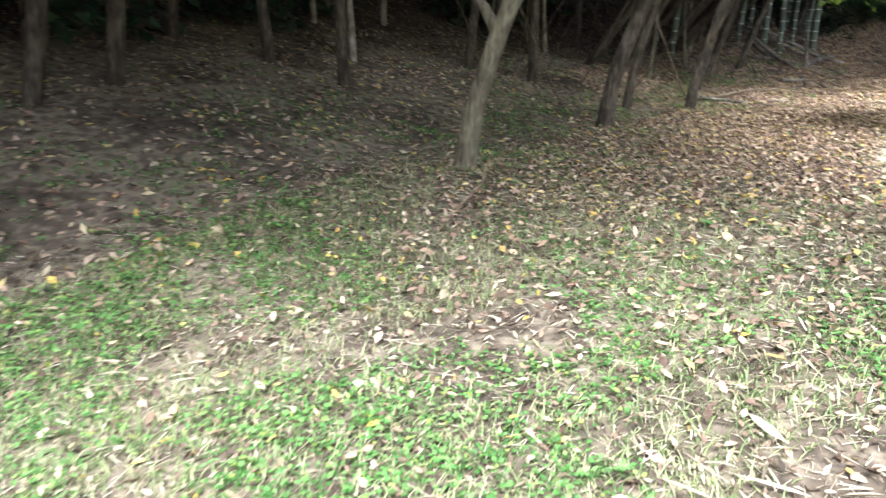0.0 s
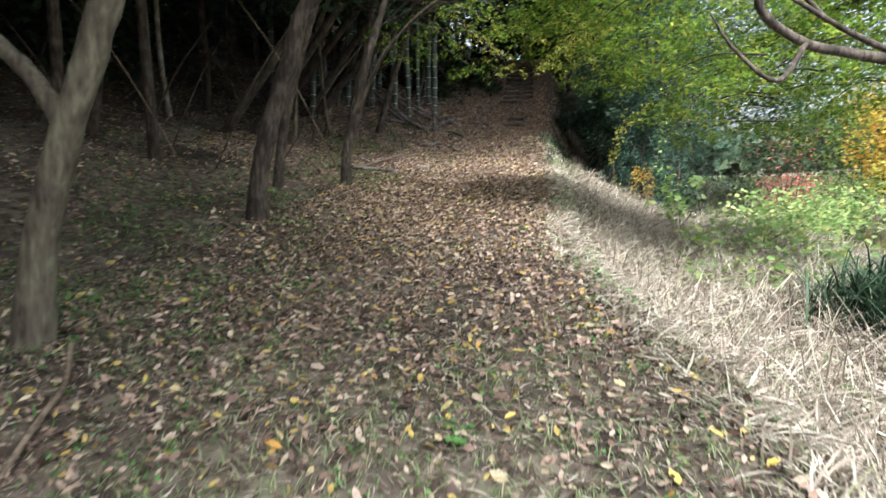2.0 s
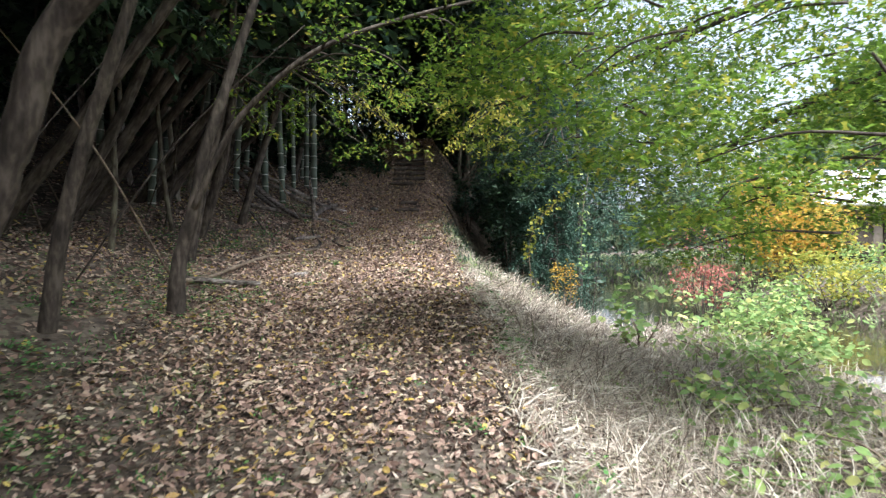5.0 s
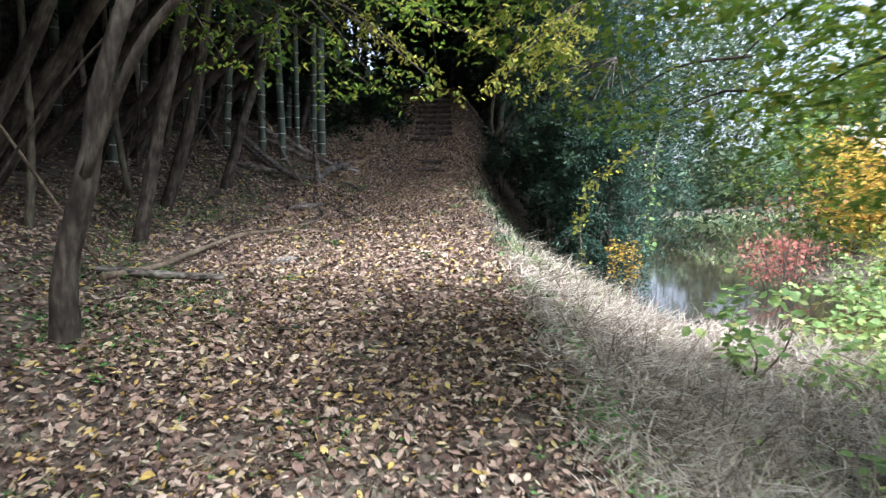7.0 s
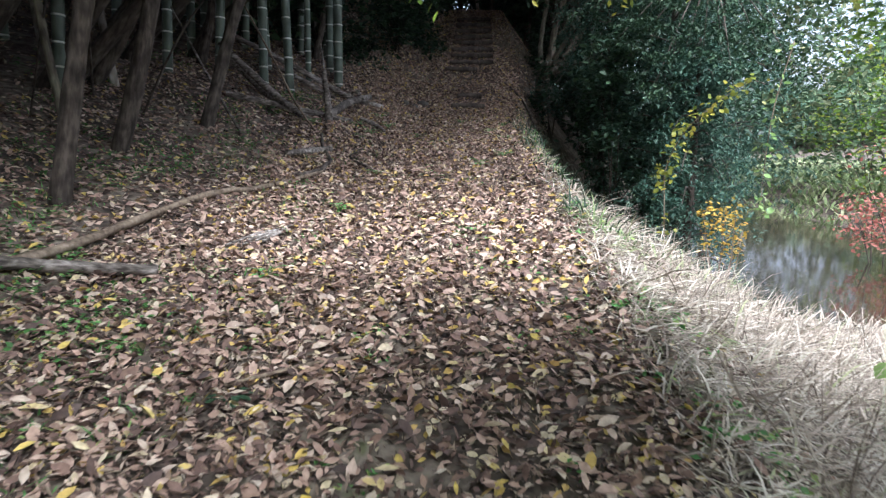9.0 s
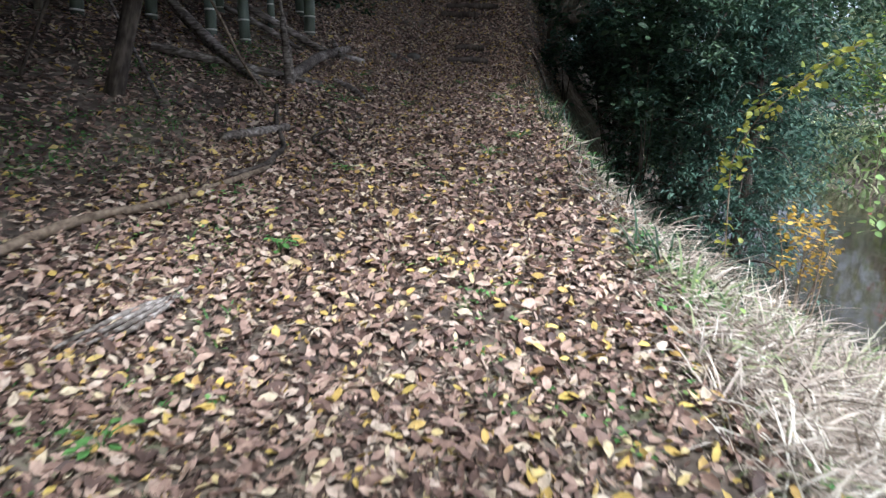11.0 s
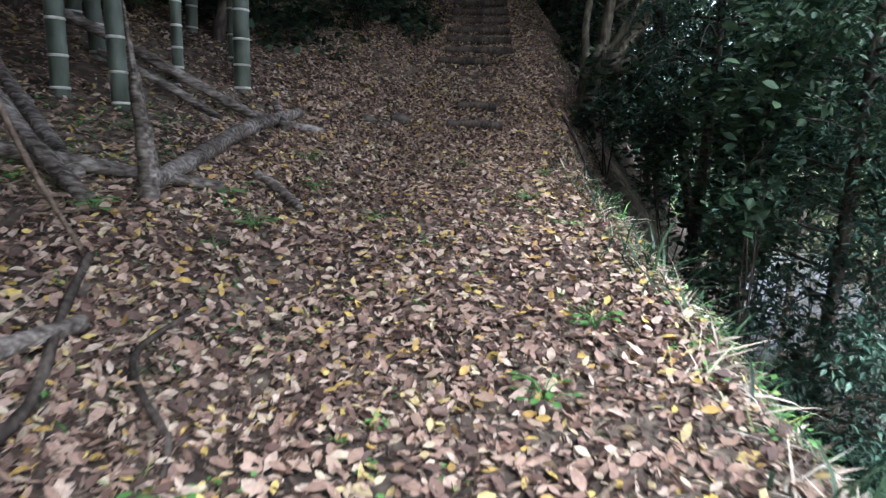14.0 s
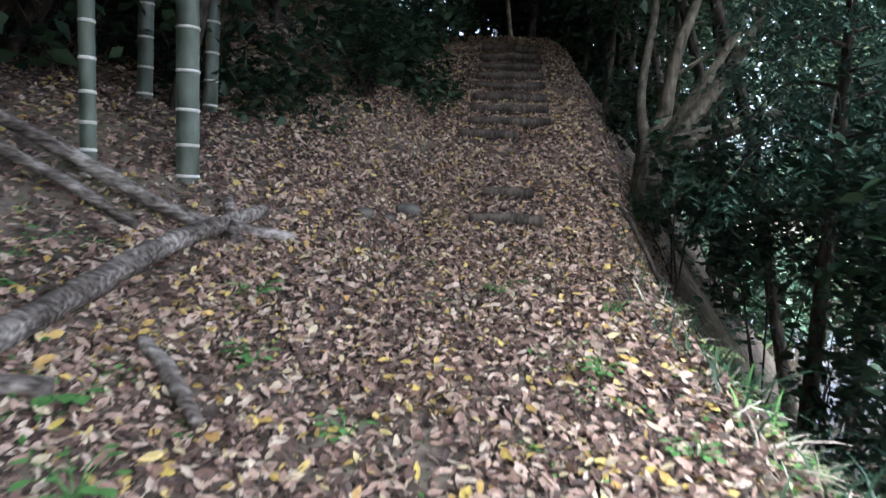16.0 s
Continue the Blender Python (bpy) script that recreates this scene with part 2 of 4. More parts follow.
EARTH = solid_material("earth", [(.3, (.04, .031, .025)), (.5, (.095, .075, .057)), (.62, (.19, .158, .122)), (.75, (.10, .105, .055))], 9, rough=.95, relief=.9, depth=.03, scale2=.8)
BARK_GREY = solid_material("grey_bark", [(.3, (.045, .038, .028)), (.45, (.10, .084, .064)), (.58, (.135, .122, .085)), (.7, (.2, .185, .13))], 26, (1, 1, .25), relief=.7, depth=.012)
BARK_DARK = solid_material("dark_bark", [(.3, (.025, .02, .016)), (.5, (.06, .048, .038)), (.7, (.12, .10, .08))], 26, (1, 1, .25), relief=.8, depth=.012)
BARK_PALE = solid_material("pale_bark", [(.3, (.16, .14, .11)), (.5, (.30, .27, .22)), (.7, (.46, .43, .37))], 18, (1, 1, .4), relief=.4, depth=.006)
DEAD_WOOD = solid_material("weathered_wood", [(.32, (.035, .028, .022)), (.5, (.14, .12, .10)), (.62, (.26, .23, .20)), (.74, (.42, .385, .345))], 14, (.5, 2.5, 2.5), relief=.9, depth=.006)
TWIG_WOOD = solid_material("twig_wood", [(.3, (.09, .065, .045)), (.6, (.22, .17, .12)), (.8, (.32, .26, .2))], 30, relief=.4, depth=.004)
BAMBOO_GREEN = solid_material("bamboo_skin", [(.3, (.06, .075, .055)), (.5, (.125, .15, .118)), (.7, (.24, .27, .22))], 7, (1, 1, .3), rough=.45, relief=.1, depth=.003)
BAMBOO_NODE = solid_material("bamboo_node", [(.3, (.5, .5, .42)), (.7, (.72, .72, .66))], 20, rough=.6, relief=.2, depth=.002)
STONE = solid_material("stone", [(.3, (.045, .042, .035)), (.5, (.10, .095, .08)), (.7, (.17, .16, .14))], 8, relief=.6, depth=.02)

LITTER = leaf_material("fallen_leaves", [(0, (.06, .04, .033)), (.25, (.15, .095, .075)), (.42, (.29, .19, .148)), (.58, (.40, .275, .21)), (.72, (.48, .35, .275)), (.84, (.56, .46, .37)),
                                         (.90, (.60, .51, .34)), (.95, (.60, .46, .12)), (1, (.46, .29, .10))], .12, .6, 40)
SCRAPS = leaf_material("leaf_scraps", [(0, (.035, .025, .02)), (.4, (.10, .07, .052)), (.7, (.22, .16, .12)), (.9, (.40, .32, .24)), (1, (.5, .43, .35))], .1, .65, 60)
STRAW = leaf_material("dry_grass", [(0, (.13, .10, .078)), (.3, (.28, .235, .185)), (.65, (.52, .44, .365)), (.9, (.66, .62, .53)), (.95, (.70, .66, .57)), (1, (.30, .35, .14))], .25, .6, 8)
WEED = leaf_material("weeds", [(0, (.06, .15, .04)), (.5, (.12, .29, .08)), (.85, (.20, .40, .12)), (1, (.36, .42, .12))], .35, .5, 20)
GRASS = leaf_material("green_grass", [(0, (.13, .19, .08)), (.5, (.24, .32, .14)), (1, (.46, .48, .28))], .35, .5, 10)
MAPLE = leaf_material("maple_leaves", [(0, (.09, .16, .025)), (.5, (.16, .27, .04)), (.85, (.28, .38, .06)), (1, (.46, .42, .07))], .62, .5, 8)
EVERGREEN = leaf_material("evergreen_leaves", [(0, (.014, .034, .019)), (.5, (.03, .064, .034)), (1, (.07, .118, .06))], .2, .5, 8)
CONIFER = leaf_material("conifer_sprays", [(0, (.022, .055, .04)), (.5, (.045, .10, .07)), (1, (.10, .17, .12))], .25, .5, 8)
YELLOWING = leaf_material("yellowing_leaves", [(0, (.20, .26, .05)), (.5, (.36, .38, .07)), (1, (.55, .48, .09))], .5, .5, 10)
GOLD = leaf_material("golden_leaves", [(0, (.45, .30, .05)), (.6, (.58, .42, .07)), (1, (.5, .28, .06))], .45, .5, 10)
VINE_GREEN = leaf_material("broad_vine_leaves", [(0, (.17, .29, .09)), (.6, (.29, .43, .14)), (.88, (.45, .52, .19)), (1, (.62, .58, .22))], .45, .45, 10)
RED = leaf_material("red_leaves", [(0, (.32, .10, .08)), (1, (.52, .22, .17))], .4, .5, 6)
AMBER = leaf_material("amber_leaves", [(0, (.55, .36, .05)), (.6, (.62, .48, .10)), (1, (.58, .28, .07))], .5, .5, 6)
FAR_GREEN = leaf_material("far_wood_leaves", [(0, (.06, .11, .06)), (.6, (.11, .17, .09)), (1, (.22, .23, .12))], .3, .6, 3)

# ---------------------------------------------------------------- ground and water
def spaced(a, b, step, out):
    inner = np.arange(a, b + 1e-6, step)
    tail = np.array([.3, .8, 1.6, 3, 5, 8, 13, 20, 30, 45, 65, 90, 130, 190, 260, 400])
    return np.concatenate([(a - tail)[::-1], inner, b + tail]) if out else inner


gx_lines, gy_lines = spaced(-9, 9, 0.11, True), spaced(-3, 33, 0.13, True)
mx, my = np.meshgrid(gx_lines, gy_lines)
nx, ny = len(gx_lines), len(gy_lines)
ii, jj = np.meshgrid(np.arange(ny - 1), np.arange(nx - 1), indexing="ij")
quads = np.stack([ii * nx + jj, ii * nx + jj + 1, (ii + 1) * nx + jj + 1, (ii + 1) * nx + jj], -1).reshape(-1, 4)
tagged(part("ground", smooth(fast_mesh("ground", on_ground(mx.ravel(), my.ravel()), quads)), EARTH),
       "leaf-strewn brown earth path with grassy banks", "ground", kind="structure")


def water_material():
    m, nodes, links, b = material("stream_water")
    b.inputs["Base Color"].default_value = (.035, .028, .02, 1)
    b.inputs["Roughness"].default_value = 0.06
    b.inputs["IOR"].default_value = 1.33
    b.inputs["Specular IOR Level"].default_value = 1.0
    n1 = noise_node(nodes, links, 3.0, 3)
    bump(nodes, links, n1.outputs["Fac"], .12, .02, b)
    return m


wx, wy = np.meshgrid(np.linspace(2.5, 13, 12), np.concatenate([np.linspace(4, 30, 14), [36, 45, 60]]))
wi, wj = np.meshgrid(np.arange(16), np.arange(11), indexing="ij")
wq = np.stack([wi * 12 + wj, wi * 12 + wj + 1, (wi + 1) * 12 + wj + 1, (wi + 1) * 12 + wj], -1).reshape(-1, 4)
tagged(part("water", fast_mesh("water", np.stack([wx.ravel(), wy.ravel(), np.full(wx.size, WATER)], -1), wq), water_material()),
       "still brown stream water mirroring the pale sky", "water", kind="structure")

# ---------------------------------------------------------------- trees
def build_tree(name, base, stems, bark, label, group="", crown=None, twig_tubes=()):
    """A tree: an Empty at its foot, the trunk, each limb, and the crown."""
    ob = thing(name, base, label, "tree", group)
    b = np.asarray(base, dtype=float)
    for k, (pts, radii) in enumerate(stems):
        p = np.asarray(pts, dtype=float) - b
        part("trunk" if k == 0 else "limb", tube_mesh("trunk", [tube(p, radii, 12 if k == 0 else 8, 6 * len(pts), .05, k)]), bark, ob)
    for i, (p, r) in enumerate(twig_tubes):
        part("twig", tube_mesh("twig", [tube(np.asarray(p) - b, r, 5, 0, .05, i)]), bark, ob)
    if crown:
        places, size, leaf_mat, shape, flat = crown
        part("crown", foliage("crown", places - b, size, rng, flat, shape), leaf_mat, ob)
    return ob


def sprays(centres, n, reach, g, sag=.12):
    """Flat, drooping fans of leaves: n places for each centre."""
    out = []
    for c in centres:
        a = g.uniform(0, 2 * math.pi)
        u = np.array([math.cos(a), math.sin(a), 0])
        v = np.array([-u[1], u[0], 0])
        s, w = g.uniform(-1, 1, n), g.standard_normal(n) * .33
        out.append(c + reach * (s[:, None] * u + (w * (1 - .5 * np.abs(s)))[:, None] * v)
                   + np.stack([np.zeros(n), np.zeros(n), g.standard_normal(n) * .05 - sag * s ** 2], -1))
    return np.vstack(out)


# three leaning trees beside the path
t1 = (-3.61, 4.74, gz(-3.61, 4.74) - .1)
build_tree("leaning_tree", t1, [
    ([t1, (-3.5, 4.74, 1.5), (-3.29, 4.74, 2.1), (-3.03, 4.76, 2.75), (-2.75, 4.8, 3.6), (-2.45, 4.9, 5.2), (-2.3, 5.0, 7)], [.12, .088, .082, .078, .07, .05, .03]),
    ([(-3.29, 4.74, 2.12), (-3.52, 4.78, 2.4), (-3.85, 4.8, 2.75), (-4.2, 4.9, 3.6), (-4.4, 5, 5)], [.06, .05, .045, .04, .02])],
    BARK_GREY, "slender grey-barked tree leaning over the path edge", "leaning trees",
    # crown widened with unseen clusters overhead, to shade the path below
    (clusters([(-2.4, 5, 7), (-3.4, 5, 6.8), (-4.4, 5, 5.8), (-2.8, 5.6, 6.6), (-1.6, 5.2, 7), (-3.1, 6.4, 5.6), (-3.7, 7.4, 5.8), (-3.0, 3.6, 5.9), (-3.8, 2.6, 5.8), (-4.4, 3.8, 5.4), (-1.5, 4.4, 5.7), (-2.3, 3.4, 5.6), (-1.0, 5.3, 6.1)], 10500, (1.0, 1.0, .4), rng), .13, MAPLE, DIAMOND, .6))
t2 = (-3.97, 8.40, gz(-3.97, 8.4) - .1)
build_tree("leaning_tree", t2, [
    ([t2, (-3.92, 8.4, 1.8), (-3.80, 8.4, 2.3), (-3.55, 8.4, 3.0), (-3.25, 8.4, 3.75), (-2.5, 8.4, 4.3), (-1.6, 8.5, 4.9), (-.6, 8.7, 5.5)], [.14, .105, .10, .098, .09, .08, .06, .03])],
    BARK_DARK, "dark-barked tree leaning far over the path", "leaning trees",
    # left-hand clusters added above the view, to shade the path's edge
    (clusters([(-1.6, 8.6, 5.6), (-.6, 8.7, 5.9), (-2.9, 8.8, 6.8), (-2.4, 9, 6), (-3.4, 9.6, 5.7), (-2.9, 10.2, 6.0), (-3.8, 8.6, 5.6)], 6500, (.9, .9, .4), rng), .1, MAPLE, DIAMOND, .6))
t4 = (-4.6, 10.5, gz(-4.6, 10.5) - .1)
build_tree("leaning_tree", t4, [([t4, (-4.45, 10.5, 2.6), (-4.2, 10.5, 3.5), (-3.9, 10.5, 4.4), (-3.4, 10.6, 6.2)], [.085, .07, .065, .06, .03])],
           BARK_DARK, "slim dark tree leaning behind larger ones", "leaning trees",
           (clusters([(-3.4, 10.6, 6.4), (-3.9, 10.4, 5.9), (-2.9, 10.8, 6.8)], 1800, (.7, .7, .4), rng), .1, EVERGREEN, DIAMOND, .6))
t3 = (-3.85, 11.52, gz(-3.85, 11.52) - .1)
bough = [(-3.62, 11.45, 2.85), (-3.3, 11.4, 3.5), (-3.0, 11.4, 3.93), (-2.25, 11.3, 4.5), (-1.05, 11.2, 4.87), (.25, 11.1, 5.1), (1.4, 11, 5.3)]
tw = []
for k in range(16):
    i = rng.uniform(2.2, 5.8)
    p0 = np.array(bough[int(i)]) + (i % 1) * (np.array(bough[int(i) + 1]) - np.array(bough[int(i)]))
    p1 = p0 + np.array([rng.uniform(.2, 1.0), rng.uniform(-1.2, .9), rng.uniform(-.7, .25)])
    tw.append(([p0, (p0 + p1) / 2 + [0, 0, .12], p1], [.014, .009, .003]))
tips3 = np.array([t[0][2] for t in tw])
build_tree("leaning_tree", t3, [
    ([t3, (-3.8, 11.5, 2.25), (-3.63, 11.5, 2.85), (-3.5, 11.5, 3.5), (-3.2, 11.6, 4.5), (-2.9, 11.7, 5.6), (-2.7, 11.8, 7.2)], [.105, .08, .075, .062, .05, .04, .02]),
    (bough, [.04, .036, .032, .027, .022, .017, .01])],
    BARK_DARK, "crooked dark-barked tree with a long bough over the path", "leaning trees",
    (np.vstack([sprays(np.vstack([tips3, tips3 + rng.standard_normal((16, 3)) * .5]), 90, .6, rng),
                clusters([(-2.7, 11.8, 7.4), (-3.4, 12, 6.4), (-1.6, 11.5, 6.6), (0, 11.2, 6.2)], 3000, (.9, .9, .4), rng)]), .06, MAPLE, DIAMOND, .5), tw)

# the maple that reaches over the stream bank
mb = (4.3, 8.4, gz(4.3, 8.4) - .15)
limbs = [
    ([mb, (4.25, 8.35, 1.2), (4.05, 8.3, 2.2), (4.1, 8.4, 3.4), (3.8, 8.8, 5.0), (3.5, 9.3, 6.6)], [.20, .17, .15, .12, .09, .04]),
    ([(4.05, 8.3, 2.25), (3.3, 8.0, 2.62), (2.6, 7.8, 2.78), (1.75, 7.6, 2.9), (1.36, 7.5, 2.98), (1.0, 7.42, 3.22), (.92, 7.4, 3.58), (.6, 7.3, 3.95), (.3, 7.3, 4.5)],
     [.075, .065, .056, .046, .042, .037, .032, .026, .014]),
    ([(1.4, 7.5, 2.97), (1.1, 7.27, 2.63), (.76, 7.25, 2.87), (.56, 7.3, 3.18)], [.026, .022, .016, .007]),
    ([(2.2, 7.75, 2.92), (1.75, 7.6, 3.08), (1.25, 7.5, 3.34), (1.0, 7.45, 3.42)], [.03, .026, .018, .008]),
    ([(1.6, 7.6, 3.16), (1.2, 7.5, 3.55), (1.08, 7.5, 3.95), (1.0, 7.6, 4.5)], [.022, .018, .014, .006]),
    ([(3.9, 8.7, 4.6), (2.8, 9.6, 4.7), (1.7, 10.2, 4.5), (.6, 10.6, 4.1), (-.5, 10.9, 3.8)], [.05, .04, .03, .02, .01]),
    ([(4.08, 8.4, 3.3), (3.4, 9.4, 3.9), (2.6, 10.3, 3.8), (1.6, 11.0, 3.2)], [.07, .05, .035, .015]),
]
cs = []
while len(cs) < 360:
    x, y, z = rng.uniform(-1.0, 3.7), rng.uniform(8.4, 11.5), rng.uniform(2.1, 6.4)
    low = np.interp(x, [-1, -.8, .1, 1.0, 1.8, 3.7], [3.75, 3.55, 3.0, 2.2, 2.4, 2.6]) + max(0, (8.9 - y) * .8)
    if low < z < min(low + 3.0, 6.2) - max(0, y - 10.2) * 1.2 + .5 * lattice(x, y, .8, 12):
        cs.append((x, y, z))
tw = []
for c in cs[:110]:
    c = np.array(c)
    p0 = c + [rng.uniform(.3, 1.1), rng.uniform(-.9, .2), rng.uniform(0, .4)]
    tw.append(([p0, (p0 + c) / 2 + [0, 0, .1], c], [.012, .008, .003]))
build_tree("maple_tree", mb, limbs, BARK_DARK, "green maple with dark crooked boughs over the bank", "", (sprays(cs, 95, .55, rng), .075, MAPLE, STAR, .45), tw)

# ---------------------------------------------------------------- the dark wood
def wood_tree(seed, height, radius, bark, leaf_mat, label, leaf, low, count=1400):
    g = np.random.default_rng(seed)
    lean = g.uniform(-.05, .09, 2)
    pts = [(lean[0] * h + .12 * math.sin(h * .9 + seed), lean[1] * h + .1 * math.cos(h * .7 + seed), h) for h in np.linspace(-.3, height, 7)]
    stems = [(pts, [radius * 1.25, radius, radius * .9, radius * .8, radius * .65, radius * .45, radius * .2])]
    tips = []
    for k in range(9):
        h = g.uniform(low, height)
        i = np.interp(h, np.linspace(-.3, height, 7), np.arange(7))
        p0 = np.array(pts[int(min(i, 5))]) + (i - int(min(i, 5))) * (np.array(pts[int(min(i, 5)) + 1]) - np.array(pts[int(min(i, 5))]))
        a = g.uniform(0, 6.28)
        r = g.uniform(.7, 1.9)
        p1 = p0 + np.array([r * math.cos(a), r * math.sin(a), g.uniform(-.1, .8)])
        stems.append(([p0, (p0 + p1) / 2 + [0, 0, .12], p1], [radius * .35, radius * .22, radius * .08]))
        tips += [p1, (p0 + 2 * p1) / 3]
    places = clusters(tips, count, (.75, .75, .42), g)
    ob = thing("tree", (0, 0, 0), label, "tree", "trees of the dark wood")
    part("trunk", tube_mesh("trunk", [tube(*stems[0], 9, 24, .06, seed)]), bark, ob)
    for p, r in stems[1:]:
        part("limb", tube_mesh("limb", [tube(p, r, 5, 6, .05, seed)]), bark, ob)
    part("crown", foliage("crown", places, leaf, g, .7), leaf_mat, ob)
    return ob


KINDS = [wood_tree(11, 9.5, .075, BARK_DARK, EVERGREEN, "slim dark-barked evergreen tree in deep shade", .35, 3.6),
         wood_tree(12, 8.0, .05, BARK_PALE, EVERGREEN, "thin pale-barked tree among the dark wood", .31, 3.8),
         wood_tree(13, 11, .08, BARK_DARK, EVERGREEN, "dark evergreen tree with a straight trunk", .35, 4.2),
         wood_tree(14, 7.0, .04, BARK_GREY, EVERGREEN, "thin grey sapling in the shaded wood", .30, 2.6)]
spots = []
g = np.random.default_rng(21)
# rows at y < 0 stand out of sight, added to shade the slope
for k in range(520):
    x, y = (g.uniform(-17, -4.7), g.uniform(-12, 42)) if k < 440 else (g.uniform(-6.6, -4.6), g.uniform(9.5, 18))
    if y > 31:
        x = g.uniform(-12, 4)
    if (y < 9 and x > -6.6) or (y < 12.6 and x > -5.5):
        continue
    if 17 < y < 23 and x > -6:
        continue
    if all((x - a) ** 2 + (y - b) ** 2 > .8 for a, b in spots) and len(spots) < 200:
        spots.append((x, y))
for k, (x, y) in enumerate(spots):
    m = pose(x, y, gz(x, y), g.uniform(-3, 3), g.uniform(-3, 5), g.uniform(0, 360))
    if k < 4:
        KINDS[k].matrix_basis = m
    else:
        ob = copy_thing(KINDS[k % 4], m)

# edge trees, added so that their crowns close over and shade the path
for k, y in enumerate(np.arange(14.6, 30, 1.5)):
    x = -4.7 - .5 * (k % 2)
    if 18.5 < y < 23:
        x -= 1.3
    copy_thing(KINDS[(0, 2, 0, 3)[k % 4]], pose(x, y, gz(x, y) - .1, g.uniform(-5, 5), g.uniform(9, 15), 0))
for k, y in enumerate([13.6, 15.0, 16.4, 17.8, 19.4, 21.4, 23.4]):
    x = -6.5 - .4 * (k % 3)
    copy_thing(KINDS[2], pose(x, y, gz(x, y) - .15, g.uniform(-4, 4), 24 + 3 * (k % 3), 0))
# tall trees added for shade, their crowns above the camera's sight
TALL = wood_tree(17, 14, .085, BARK_DARK, EVERGREEN, "tall leaning tree added to shade the path", .30, 8.2, 3000)
TALL.matrix_basis = pose(-6.7, 13.0, gz(-6.7, 13) - .2, 2, 32, 0)
for k, y in enumerate([14.4, 15.9, 17.3, 18.8]):
    copy_thing(TALL, pose(-6.7 - .4 * (k % 2), y, gz(-6.7, y) - .2, g.uniform(-5, 5), 30 + 3 * (k % 2), 0))
for k, y in enumerate([21.0, 23.2, 25.4, 27.6]):
    copy_thing(TALL, pose(-6.4 - .4 * (k % 2), y, gz(-6.4, y) - .2, g.uniform(-5, 5), 27 + 4 * (k % 2), 0))
for k, y in enumerate([17.6, 19.6, 21.6, 23.6]):
    copy_thing(TALL, pose(-6.6 - .4 * (k % 2), y, gz(-6.6, y) - .2, g.uniform(-5, 5), 39, 0))
for x, y in [(3.0, 25.8), (2.7, 27.2), (2.5, 29.6), (2.7, 32)]:
    copy_thing(TALL, pose(x, y, gz(x, y) - .2, g.uniform(-4, 4), -20, 0))
# unseen trees beside and behind the start, added to shade the first stretch
for x, y in [(-4.7, .4), (-5.3, -.7)]:
    copy_thing(KINDS[2], pose(x, y, gz(x, y) - .15, g.uniform(-3, 3), 23, 0))
for x, y in [(-5.0, -1.6), (-5.4, -3.2), (-6.2, .8)]:
    copy_thing(KINDS[(0, 2)[int(-x) % 2]], pose(x, y, gz(x, y) - .1, g.uniform(-4, 4), g.uniform(0, 6), g.uniform(0, 360)))

# evergreen trees over the water
BANK = [wood_tree(15, 9, .08, BARK_DARK, EVERGREEN, "dark evergreen tree leaning over the pond", .14, 3.2, 4200),
        wood_tree(16, 8, .06, BARK_GREY, EVERGREEN, "grey-stemmed evergreen tree beside the pond", .13, 2.8, 4200)]
BANK[0].matrix_basis, BANK[1].matrix_basis = pose(1.9, 29.6, gz(1.9, 29.6), 0, 3, 40), pose(1.3, 27.2, gz(1.3, 27.2), 2, 0, 200)
for x, y in [(2.2, 27.6), (3.0, 30.5), (1.8, 32.5), (2.8, 35), (2.0, 38), (1.6, 28.6),
             (1.4, 30.6), (-.6, 33), (-1.6, 34), (.5, 34.2), (-2.4, 33), (-1.0, 35.5)]:
    copy_thing(BANK[(int(x * 10)) % 2] if y < 32 else KINDS[2], pose(x, y, gz(x, y), g.uniform(-4, 4), g.uniform(-4, 4), g.uniform(0, 360)))

# ---------------------------------------------------------------- shrubs and thickets
def shrub(name, centre, size, n, leaf, leaf_mat, label, shape=DIAMOND, stems=7, bark=TWIG_WOOD, flat=.8, ratio=.6, category="shrub"):
    """A shrub on its own stems, leafy in loose clumps."""
    g = np.random.default_rng(int(abs(centre[0] * 131 + centre[1] * 17)) + n)
    x, y = centre[:2]
    base = np.array((x, y, gz(x, y) - .03))
    top = np.array((x, y, centre[2]))
    ob = thing(name, base, label, category)
    tips = []
    for k in range(stems):
        p1 = top - base + g.uniform(-1, 1, 3) * np.asarray(size)
        p0 = g.uniform(-.15, .15, 3) * [size[0], size[1], 0]
        part("stem", tube_mesh("stem", [tube([p0, (p0 + p1) / 2 + g.uniform(-.1, .1, 3), p1], [.014, .01, .004], 5, 7, .05, k)]), bark, ob)
        tips += [p1, p0 * .3 + p1 * .7]
    extra = top - base + g.uniform(-1, 1, (3 * stems, 3)) * np.asarray(size)
    places = clusters(np.vstack([tips, extra]), n, np.asarray(size) * .22, g)
    low = ground_z(places[:, 0] + base[0], places[:, 1] + base[1]) - base[2] + .03
    places[:, 2] = np.maximum(places[:, 2], low)
    part("leaves", foliage("leaves", places, leaf, g, flat, shape, ratio), leaf_mat, ob)
    return ob


